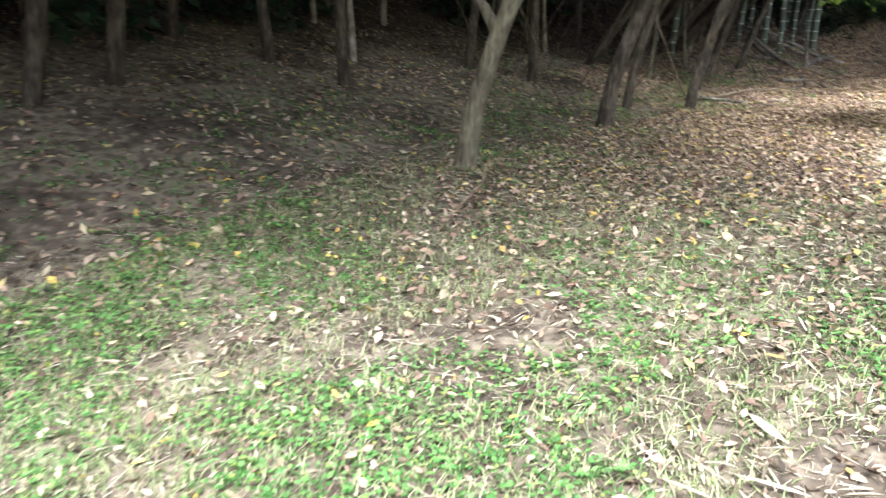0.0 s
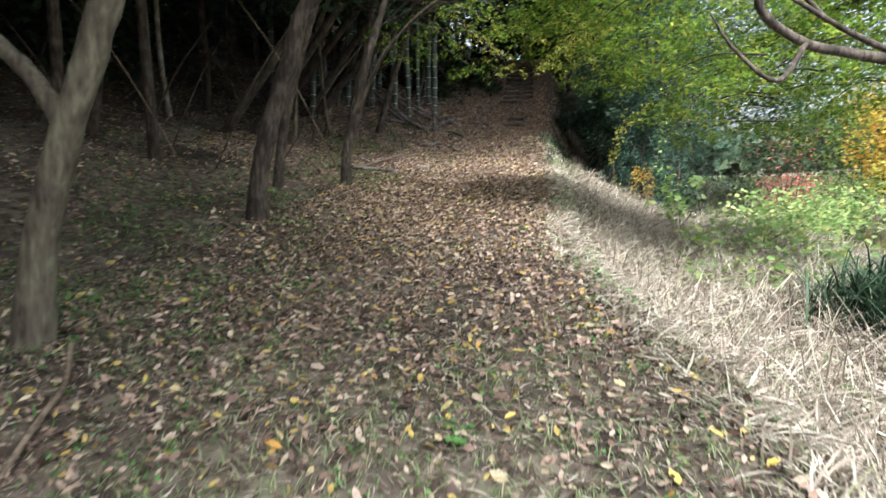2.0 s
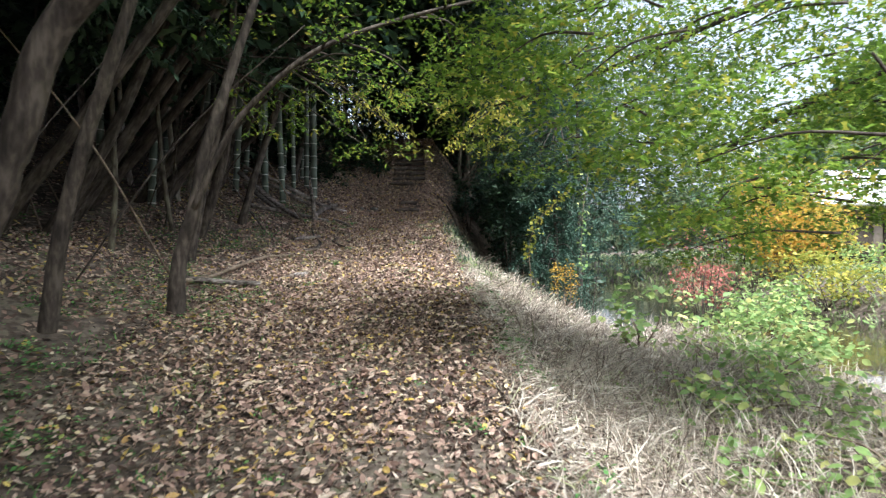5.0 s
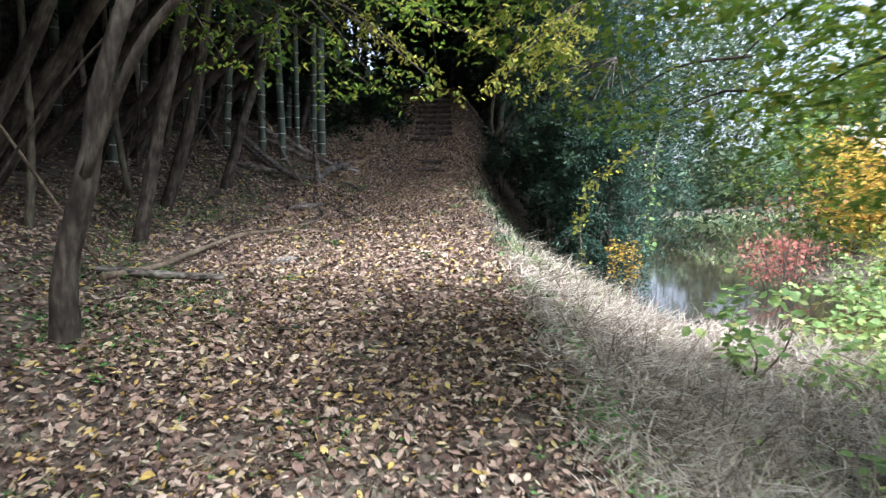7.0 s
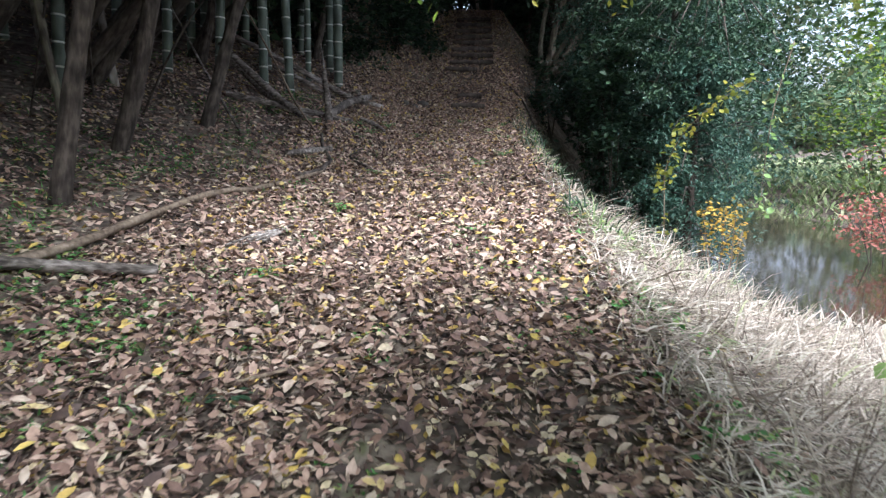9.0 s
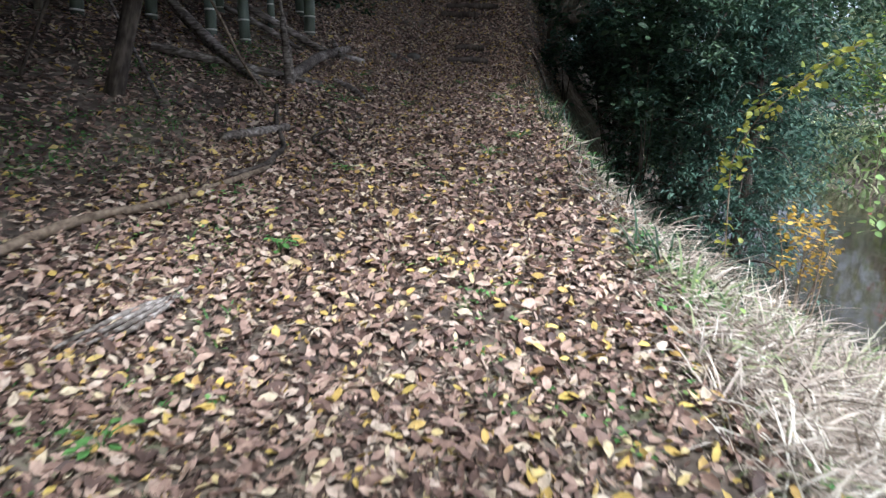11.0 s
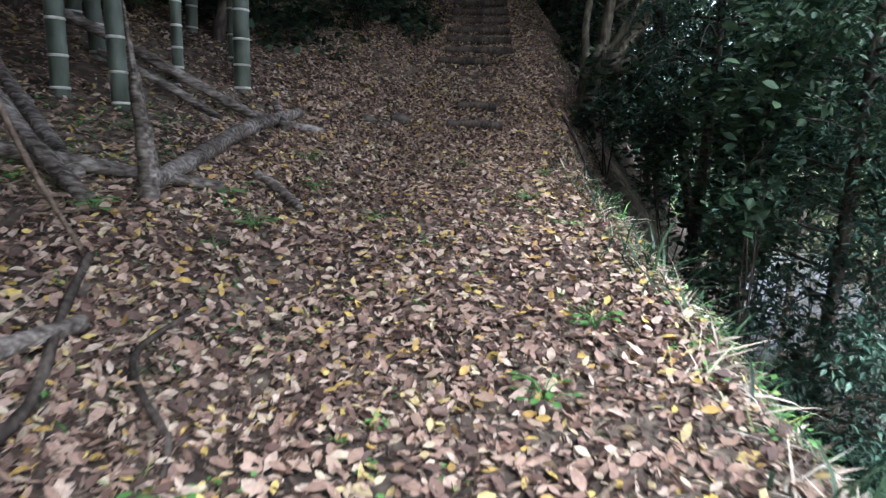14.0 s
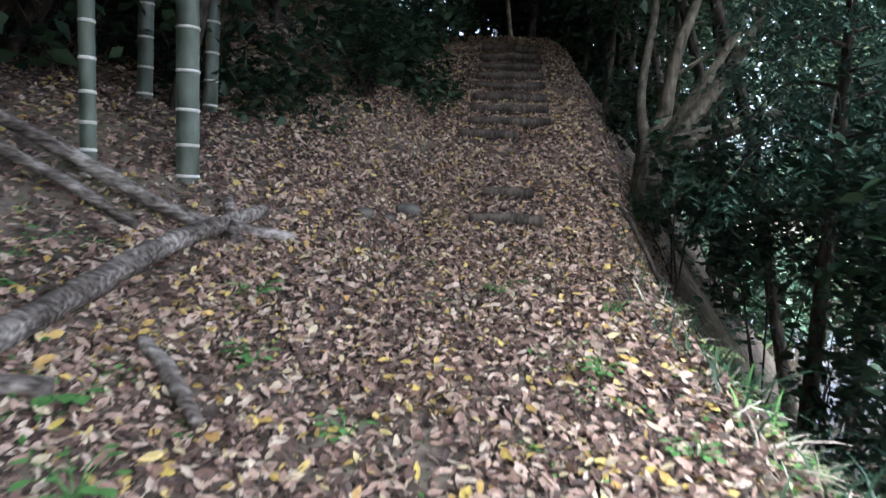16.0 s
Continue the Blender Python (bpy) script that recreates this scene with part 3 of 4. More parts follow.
# leafy tangle on the low ground beside the stream
for x, y, z, s, n in [(1.9, 10.6, 1.0, .55, 500), (2.6, 11.6, 1.1, .6, 600), (3.3, 12.6, 1.15, .65, 600), (4.1, 13.8, 1.25, .65, 600), (4.5, 15.1, 1.45, .6, 550),
                      (2.9, 13.0, 1.0, .4, 260), (3.6, 14.4, 1.2, .45, 300), (3.2, 10.2, .9, .5, 400), (1.25, 9.4, .72, .4, 260), (2.2, 9.2, .8, .45, 300), (1.0, 11.2, .8, .3, 150)]:
    shrub("vine_thicket", (x, y, z - .12), (s * 1.35, s * 1.35, .24), int(n * .75), .105, VINE_GREEN, "bright green and yellowing broad-leaved vine tangle", OVAL, 9, ratio=.75, category="vine")
shrub("golden_shrub", (2.0, 17.75, 1.75), (.28, .28, .32), 300, .065, GOLD, "golden-yellow leaved shrub on the bank", OVAL)
shrub("yellow_vine_bush", (1.75, 13.2, 1.45), (.35, .35, .4), 150, .13, VINE_GREEN, "broad green and yellow leaves on thin stems", OVAL, 6, ratio=.8)
for x, y, z, sx, sz, n in [(1.4, 21.4, 3.9, .7, .75, 1500), (2.1, 22.8, 4.1, .9, 1.0, 1900), (1.5, 24.2, 4.2, .7, 1.0, 1500), (3.2, 21.8, 4.0, .7, .7, 900), (2.9, 24.6, 4.2, .9, 1.2, 1700),
                           (1.9, 26.4, 4.6, .8, .9, 1200), (.9, 27.6, 5.6, .5, .7, 800), (4.2, 23.6, 4.4, .8, .8, 1000), (.6, 24.4, 4.0, .4, .6, 600)]:
    shrub("evergreen_shrub", (x, y, z), (sx, sx, sz), n, .13, EVERGREEN, "dark glossy evergreen shrub over the water", OVAL, 4, BARK_DARK)
for x, y, z, sx, sz, n in [(1.5, 22.2, 2.3, .5, .8, 800), (2.2, 21.4, 1.7, .5, .6, 350), (2.1, 24.0, 2.6, .6, .8, 260), (3.3, 23.4, 2.9, .6, .6, 450), (1.7, 26.2, 2.9, .7, 1.1, 1000)]:
    shrub("drooping_shrub", (x, y, z), (sx, sx, sz), n, .13, EVERGREEN, "dark evergreen branches drooping to the water", OVAL, 5, BARK_DARK)
for x, y, z, sx, sz, n in [(-3.2, 25.8, 5.5, .6, .7, 1100), (-3.3, 27.2, 6.3, .7, .8, 1100), (-3.9, 24.6, 5.0, .5, .6, 600), (-2.6, 28.8, 7.1, .6, .8, 900), (-2.5, 26.6, 5.8, .45, .6, 800), (-2.35, 30.2, 7.6, .5, .7, 700), (-5.2, 24.4, 5.4, .7, .7, 700)]:
    shrub("broadleaf_shrub", (x, y, z), (sx, sx, sz), n, .14, EVERGREEN, "dark broad-leaved shrub beside the log steps", OVAL, 9, BARK_DARK)

# undergrowth that closes the wood
under = shrub("undergrowth", (-9.5, 6, gz(-9.5, 6) + 1.5), (1.3, 1.3, 1.3), 1700, .25, EVERGREEN, "dark evergreen undergrowth deep in the wood", DIAMOND, 9, BARK_DARK)
g = np.random.default_rng(77)
for k in range(64):
    x, y = (g.uniform(-16, -8.6), g.uniform(-4, 34)) if k < 40 else (g.uniform(-10, 8), g.uniform(32, 42))
    if k >= 58:
        x, y = g.uniform(-7.5, -5.5), g.uniform(25, 31)
    copy_thing(under, pose(x, y, gz(x, y) - .05, 0, 0, g.uniform(0, 360)))
for x, y in [(-2.2, 33.8), (-.6, 34.6), (.9, 33.6), (-1.2, 36.5), (.6, 37), (-3.4, 32.6), (2.2, 34.5), (-4.9, 24.6), (-6.0, 23.4), (-5.9, 26.2)]:
    copy_thing(under, pose(x, y, gz(x, y) - .05, 0, 0, g.uniform(0, 360)))


def trailing_vine(pts, n, leaf, leaf_mat, label):
    g = np.random.default_rng(n)
    base = np.asarray(pts[0], dtype=float)
    ob = thing("hanging_vine", base, label, "vine")
    c = curve_points(np.asarray(pts) - base, 60)
    part("stem", tube_mesh("stem", [tube(np.asarray(pts) - base, [.008, .006, .003], 5, 24)]), TWIG_WOOD, ob)
    places = c[g.integers(0, 60, n)] + g.standard_normal((n, 3)) * [.07, .07, .06]
    part("leaves", foliage("leaves", places, leaf, g, .9, OVAL, .75, .5), leaf_mat, ob)


trailing_vine([(1.4, 18.1, gz(1.4, 18.1)), (1.3, 18.15, 2.1), (1.32, 18.2, 2.5), (1.45, 18.0, 2.95), (1.75, 17.85, 3.3), (2.1, 17.7, 3.6)], 190, .085, YELLOWING, "climbing vine with yellow-green leaves")
trailing_vine([(2.4, 17.3, 4.0), (2.3, 17.4, 3.3), (2.25, 17.4, 2.6), (2.2, 17.3, 2.0)], 60, .09, VINE_GREEN, "hanging vine with heart-shaped green leaves")


def hanging_twig(root, tips, n, leaf, leaf_mat, label, reach=.35, shape=OVAL):
    """A bough end that droops over the path with its leaves."""
    g = np.random.default_rng(n + int(abs(root[0]) * 10))
    root = np.asarray(root, dtype=float)
    ob = thing("overhanging_branch", root, label, "branch")
    cs = []
    for t in tips:
        t = np.asarray(t) - root
        part("twig", tube_mesh("twig", [tube([t * 0, t * .5 + [0, 0, .15], t], [.02, .012, .004], 5, 9)]), BARK_DARK, ob)
        cs += [t, t * .8 + [0, 0, .08], t * .6 + [0, 0, .12]]
    part("leaves", foliage("leaves", sprays(np.array(cs), n, reach, g, .2), leaf, g, .7, shape, .45, .7), leaf_mat, ob)


g = np.random.default_rng(64)
# dark edge foliage, in a close row added to keep light off the slope
for k, y in enumerate(np.arange(-1.2, 24.5, 1.15)):
    root = np.array((-5.6 - .4 * (k % 2), y, gz(-5.6, y) + 3.6))
    tips = [root + [g.uniform(-.6, 2.7), g.uniform(-1.0, 1.0), g.uniform(-.9, 1.6)] for _ in range(8)]
    hanging_twig(root, tips, 70, .15, EVERGREEN, "dark evergreen bough at the wood's edge", .55, DIAMOND)
hanging_twig((-4.6, 14.6, 5.4), [(-3.0, 14.0, 4.3), (-2.4, 14.2, 4.5), (-2.0, 14.4, 4.0), (-3.4, 13.6, 4.1), (-1.7, 13.8, 4.9)], 45, .085, MAPLE, "drooping branch with dull green leaves above the path")
hanging_twig((-3.4, 15.6, 5.6), [(-1.25, 14.3, 4.0), (-1.5, 14.6, 4.35), (-.8, 14.6, 4.6), (-2.0, 15, 4.8)], 34, .085, YELLOWING, "drooping branch with pale yellow-green leaves", .3)
hanging_twig((1.2, 15.8, 5.7), [(-.5, 14.9, 4.15), (-.25, 15.2, 4.45), (.1, 14.8, 4.6), (-.7, 15.4, 4.9), (.3, 15.5, 4.3)], 75, .085, YELLOWING, "pale green drooping branch over the stream bank", .32)
hanging_twig((2.6, 20.6, 5.8), [(.9, 19.8, 4.4), (1.5, 19.6, 3.7), (2.2, 19.6, 4.2), (.6, 20.6, 5.0), (2.6, 19.2, 3.4), (1.6, 20.8, 4.9), (3.2, 20, 4.4), (2.0, 20.4, 3.3), (3.0, 20.6, 3.6), (1.2, 20.8, 4.0), (3.8, 19.8, 3.9)], 190, .08, EVERGREEN, "dark fine-leaved evergreen branch over the bank", .5)


def cypress(x, y, height, low, n, reach, seed):
    """A conifer whose boughs hang in flat feathery sprays."""
    g = np.random.default_rng(seed)
    base = np.array((x, y, gz(x, y) - .1))
    ob = thing("cypress_tree", base, "blue-green conifer with feathery drooping sprays", "tree")
    part("trunk", tube_mesh("trunk", [tube([(0, 0, 0), (.05, .02, height * .5), (.02, .05, height)], [.08, .06, .02], 9, 16, .05)]), BARK_DARK, ob)
    cs = []
    for k in range(n):
        h = low + (height - low) * (k / n)
        a = k * 2.4 + g.uniform(-.4, .4)
        r = reach * (1 - .65 * k / n) * g.uniform(.65, 1.1)
        d = np.array([math.cos(a), math.sin(a), 0])
        p0, p2 = np.array([.03, .02, h]), d * r + [0, 0, h - .35 * r]
        p1 = d * r * .55 + [0, 0, h + .08 * r]
        part("bough", tube_mesh("bough", [tube([p0, p1, p2], [.022, .013, .004], 5, 8, .05, k)]), BARK_DARK, ob)
        c = curve_points([p0, p1, p2], 9)[3:]
        cs += list(c + g.standard_normal((6, 3)) * [.16, .16, .09])
    places = sprays(np.array(cs), 58, .34, g, .28)
    part("crown", foliage("crown", places, .095, g, .5, DIAMOND, .34, .45), CONIFER, ob)


for x, y, h, low, n, r, seed in [(2.3, 21.5, 8.2, .5, 60, 1.7, 3), (3.7, 22.8, 8.6, 2.6, 40, 2.1, 4), (1.5, 23.2, 6.4, 2.9, 30, 1.3, 5), (2.3, 20.0, 4.6, .4, 36, 1.15, 6), (3.0, 24.9, 9.0, 3.4, 40, 2.1, 7), (4.9, 26.8, 9.0, 3.8, 40, 2.3, 8)]:
    cypress(x, y, h, low, n, r, seed)


def sword_grass(name, centre, n, length, leaf_mat, label, lift=.9, spread=.25):
    """A tuft of long arching blades."""
    g = np.random.default_rng(int(abs(centre[0] * 91 + centre[1] * 37)) + n)
    x, y = centre
    base = np.array((x, y, gz(x, y) - .02))
    p = g.standard_normal((n, 3)) * [spread, spread, 0]
    p[:, 2] = ground_z(p[:, 0] + x, p[:, 1] + y) - base[2]
    d = random_dirs(n, g, .2)
    d[:, 2] = np.abs(d[:, 2]) + g.uniform(.2, lift, n)
    l = length * g.uniform(.5, 1.2, n)
    v, f = leaf_arrays(p, d, np.array([0, 0, 1.0]) + .2 * d, l, .012 + .012 * l, BLADE, 1.4)
    return tagged(part(name, fast_mesh(name, v + base, f), leaf_mat), label, "grass", kind="stuff")


for k, (x, y) in enumerate([(2.15, 7.35), (2.5, 7.1), (2.4, 7.7), (2.85, 7.4)]):
    sword_grass("dark_bamboo_grass", (x, y), 420, .66, EVERGREEN, "dark arching bamboo grass tuft on the bank", 1.1, .26)
for k, (x, y) in enumerate([(.1, 19.6), (.3, 20.4), (.2, 21.2), (.0, 22.0), (.5, 19.2), (.9, 18.4), (.3, 22.8), (.4, 18.8), (1.2, 19.4)]):
    sword_grass("bank_bamboo_grass", (x, y), 60, .3, WEED if k % 3 == 1 else EVERGREEN, "drooping green bamboo grass below the path edge", .7)

g = np.random.default_rng(19)
for k in range(58):
    y = g.uniform(14.8, 23.6)
    x = float(rim(y)) + g.uniform(.15, 1.9)
    if y > 17.2 and k % 3 == 0:
        continue
    sword_grass("bank_bamboo_grass" if k % 3 else "dead_bamboo_grass", (x, y), 55, g.uniform(.24, .4), (STRAW, EVERGREEN, EVERGREEN if y > 16.5 else GRASS)[k % 3],
                ("withered bamboo grass on the bank", "dark bamboo grass on the shaded bank", "drooping green bamboo grass below the path edge")[k % 3], .6, .22)

# ---------------------------------------------------------------- fallen wood, posts, bamboo, steps
def log(name, pts, radii, mat, label, sides=10, category="log", lay=False):
    pts = np.asarray(pts, dtype=float)
    if lay:
        pts[:, 2] = ground_z(pts[:, 0], pts[:, 1]) + np.interp(np.linspace(0, 1, len(pts)), np.linspace(0, 1, len(radii)), radii) * .8 + .028
    ob = tagged(part(name, tube_mesh(name, [tube(pts - pts[0], radii, sides, 6 * len(pts), .09, len(pts))]), mat), label, category)
    ob.location = pts[0]
    return ob


log("fallen_branch", [(-4.35, 12.95, 0), (-4.15, 13.6, 0), (-4.0, 14.5, 0), (-3.75, 15.19, 0), (-3.47, 15.75, 0), (-3.08, 16.76, 0)], [.035, .035, .032, .03, .026, .02], TWIG_WOOD,
    "long crooked bare branch lying on leaf litter", lay=True, category="branch")
log("fallen_branch", [(-4.5, 13.15, 0), (-4.0, 13.3, 0), (-3.42, 13.47, 0)], [.045, .04, .035], DEAD_WOOD, "short thick dead branch in the grass", lay=True, category="branch")
log("fallen_branch", [(-3.62, 17.15, 0), (-3.45, 17.45, 0), (-3.22, 17.85, 0)], [.045, .045, .038], DEAD_WOOD, "pale barkless branch lying on leaves", lay=True, category="branch")
log("fallen_twig", [(-2.84, 18.1, 0), (-2.95, 17.75, 0), (-2.80, 17.5, 0), (-2.62, 17.3, 0), (-2.54, 17.1, 0)], [.012, .015, .016, .015, .011], BARK_DARK, "thin curved twig on the leaf litter", 6, "twig", True)
log("fallen_twig", [(-3.45, 18.3, 0), (-3.33, 17.86, 0), (-3.13, 17.36, 0), (-3.14, 17.1, 0), (-3.12, 16.75, 0), (-3.3, 16.4, 0)], [.02, .024, .026, .028, .028, .022], BARK_DARK, "dark crooked branch curving over the leaves", 7, "branch", True)
for k in range(4):
    log("wood_piece", [(-3.22 + .05 * k, 14.1 + .03 * k, 0), (-3.08 + .035 * k, 14.42, 0), (-2.98 + .02 * k, 14.66 + .04 * k, 0)], [.008, .016, .007], DEAD_WOOD, "splintered pale wood strip in the leaves", 6, "wood piece", True)
log("fallen_twig", [(-1.5, 16.72, 0), (-1.28, 16.95, 0), (-1.08, 17.16, 0)], [.011, .012, .008], TWIG_WOOD, "thin grey twig across the leaves", 6, "twig", True)
log("fallen_twig", [(-2.0, 12.5, 0), (-2.2, 12.4, 0), (-2.5, 12.2, 0)], [.012, .012, .01], TWIG_WOOD, "short broken twig among leaves", 6, "twig", True)
log("standing_stick", [(-3.2, 4.54, 1.02), (-3.05, 4.3, .9), (-2.95, 4.0, .82), (-2.7, 3.3, .62), (-2.4, 2.7, .45)], [.014, .016, .016, .014, .01], TWIG_WOOD, "bent brown dead stalk in the grass", 6, "stick")
log("leaning_log", [(-5.7, 21.3, 4.66), (-4.85, 21.4, 4.24), (-4.15, 21.45, 3.88), (-3.62, 21.6, 3.6), (-3.08, 22.05, gz(-3.08, 22.05) + .05)], [.05, .05, .052, .05, .042], DEAD_WOOD, "weathered trunk leaning across another log")
log("leaning_log", [(-5.0, 21.25, 4.15), (-4.4, 21.3, 3.86), (-3.75, 21.3, 3.48)], [.04, .04, .03], DEAD_WOOD, "split weathered trunk lying below another")
log("fallen_log", [(-3.56, 19.1, 0), (-3.59, 19.75, 0), (-3.61, 20.4, 0), (-3.6, 21.0, 0), (-3.52, 21.5, 0), (-3.36, 22.2, 0)], [.055, .065, .07, .068, .064, .055], DEAD_WOOD, "thick grey weathered log on the leaf litter", lay=True)
log("fallen_log", [(-3.35, 21.6, gz(-3.35, 21.6) + .05), (-3.55, 21.95, 3.75)], [.045, .04], DEAD_WOOD, "short broken log propped on a trunk")
log("plank", [(-3.2, 20.12, 0), (-2.97, 19.93, 0), (-2.74, 19.7, 0)], [.035, .045, .03], DEAD_WOOD, "flat broken piece of weathered wood", 6, "wood piece", True)
log("leaning_log", [(-5.4, 20.3, 4.1), (-4.7, 19.8, 3.55), (-4.0, 19.15, gz(-4, 19.15) + .03)], [.055, .055, .05], DEAD_WOOD, "old fallen trunk leaning into the slope")
log("fallen_log", [(-5.0, 18.9, 0), (-4.1, 19.2, 0), (-3.25, 19.6, 0)], [.05, .05, .04], DEAD_WOOD, "half-rotten log among undergrowth", lay=True)
log("leaning_stick", [(-3.5, 18.35, gz(-3.5, 18.35)), (-3.85, 18.5, 3.3), (-4.15, 18.6, 3.85), (-4.7, 18.8, 4.8)], [.014, .017, .015, .01], TWIG_WOOD, "thin bare sapling leaning over the slope", 6, "stick")
log("leaning_log", [(-3.75, 18.8, gz(-3.75, 18.8) + .03), (-4.4, 19.2, 3.5), (-5.4, 19.8, 4.3)], [.05, .055, .05], DEAD_WOOD, "old grey trunk slanting up the slope")
for k in range(7):
    log("fallen_twig", [(-3.9 - .12 * k, 18.5 + .16 * k, 0), (-3.6 - .1 * k, 18.75 + .2 * (k % 3), 0), (-3.3 - .16 * k, 19.0 + .1 * k, 0)], [.008, .01, .006], TWIG_WOOD, "thin broken twig in the brushwood", 5, "twig", True)
log("leaning_stick", [(-4.3, 17.6, gz(-4.3, 17.6)), (-4.9, 18.2, 3.5), (-5.8, 19.0, 4.7)], [.02, .02, .012], DEAD_WOOD, "dead sapling leaning in the dark wood", 6, "stick")
log("fallen_branch", [(.5, 16.4, gz(.5, 16.4) + .08), (1.1, 15.9, gz(1.1, 15.9) + .12), (1.9, 15.4, gz(1.9, 15.4) + .1)], [.012, .014, .008], BARK_DARK, "thin dark branch fallen on the bank", 6, "branch")
log("bank_root", [(-.5, 25.2, gz(-.5, 25.2) + .02), (-.1, 24.2, gz(-.1, 24.2) + .03), (.25, 23.2, gz(.25, 23.2) + .06), (.3, 22.4, gz(.3, 22.4) + .05)], [.02, .025, .025, .015], BARK_DARK, "dark bare root running down the bank", 7, "root")

g = np.random.default_rng(88)
for k in range(26):
    x, y = g.uniform(-8.5, -4.6), g.uniform(9, 20)
    h, a = g.uniform(.8, 3.2), g.uniform(-1.2, 1.2)
    dx, dy = h * g.uniform(.2, .9) * math.cos(a) * (1 if k % 3 else -1), h * g.uniform(.2, .9) * math.sin(a)
    z = gz(x, y)
    r = g.uniform(.008, .018)
    log("leaning_stick", [(x, y, z - .02), (x + dx * .45, y + dy * .5, z + h * .55), (x + dx, y + dy, z + h)], [r, r * .9, r * .5], BARK_DARK if k % 3 else TWIG_WOOD,
        "thin dead stem leaning in the dark wood", 6, "stick")
post_base = np.array((-3.5, 19.03, gz(-3.5, 19.03) - .08))
ob = thing("broken_post", post_base, "weathered broken wooden post standing in leaf litter", "post")
part("post", tube_mesh("post", [tube([(0, 0, 0), (-.01, .05, .3), (-.05, .05, .62), (-.07, .06, .85)], [.062, .055, .045, .03], 9, 16, .12)]), DEAD_WOOD, ob)
part("splinter", tube_mesh("splinter", [tube([(-.05, .05, .7), (-.09, .06, 1.05), (-.12, .08, 1.25)], [.022, .014, .005], 6, 8, .1)]), DEAD_WOOD, ob)


def bamboo(x, y, radius, height, gap, first, label="tall green bamboo culm with pale node rings", detail=True, group="bamboo culms"):
    base = np.array((x, y, gz(x, y) - .1))
    ob = thing("bamboo", base, label, "bamboo", group)
    culm = part("culm", tube_mesh("culm", [tube([(0, 0, 0), (.02, 0, height / 2), (.1, .05, height)], [radius, radius * .95, radius * .5], 14, 20, .004)]), BAMBOO_GREEN, ob)
    k, z = 0, first
    while z < (4.0 if detail else 3.0):
        q = np.array([(.02 * z / height * 2, 0, z - .012), (.02 * z / height * 2, 0, z), (.02 * z / height * 2, 0, z + .012)])
        ring = tube(q, [radius * 1.0, radius * 1.07, radius * 1.0], 14, 5, .004)
        part("node_ring", tube_mesh("node_ring", [ring]), BAMBOO_NODE, culm)
        z += gap * (1 + .12 * k)
        k += 1
    return ob


bamboo(-3.98, 22.2, .088, 9, .24, .12)
bamboo(-4.45, 21.68, .055, 9, .17, .10)
far_culm = bamboo(-4.95, 20.55, .075, 9, .26, .15, "grey-green bamboo culm in deep shade", False)
g = np.random.default_rng(5)
for x, y in [(-4.55, 20.75), (-4.3, 22.9), (-5.2, 21.6), (-5.6, 20.2), (-5.9, 22.4), (-6.4, 21), (-6.1, 19.4), (-6.9, 22.8), (-7.2, 20), (-5.1, 23.6), (-6.2, 24.4), (-7.6, 23.6), (-5.4, 25.6), (-7, 26), (-4.6, 24.0), (-8, 18.5), (-6.4, 17.2)]:
    copy_thing(far_culm, pose(x, y, gz(x, y) - .1, g.uniform(-3, 3), g.uniform(-3, 3), g.uniform(0, 360)))

# log steps up the slope
for k, (y, z, x0, x1) in enumerate([(23.7, 3.56, -1.75, -1.0), (24.35, 3.80, -1.62, -1.05), (25.66, 4.60, -1.95, -1.15)] + [(25.99 + .36 * i, 4.80 + .215 * i, -1.85 + .02 * i, -.72) for i in range(8)]):
    ob = log("log_step", [(x0, y + .03, gz(x0, y) + .055), ((x0 + x1) / 2, y, gz((x0 + x1) / 2, y) + .062), (x1, y - .02, gz(x1, y) + .055)], [.058, .064, .058], BARK_DARK, "round dark log laid as a step", 9, "step")
    ob["group"] = "log steps"
for x, y, r in [(-2.4, 23.87, .13), (-2.75, 23.2, .10), (-2.55, 23.5, .07)]:
    bm = bmesh.new()
    bmesh.ops.create_icosphere(bm, subdivisions=3, radius=r)
    for v in bm.verts:
        v.co *= 1 + .25 * noise.noise(v.co * (3 / r) * .4 + Vector((x, y, 0)))
        v.co.z *= .7
    me = bpy.data.meshes.new("stone")
    bm.to_mesh(me)
    ob = tagged(part("stone", smooth(me), STONE), "mossy grey stone at the path side", "stone")
    ob.location = (x, y, gz(x, y) + r * .25)

# tree with several stems at the bank's edge
mt = (.45, 25.4, gz(.45, 25.4) - .1)
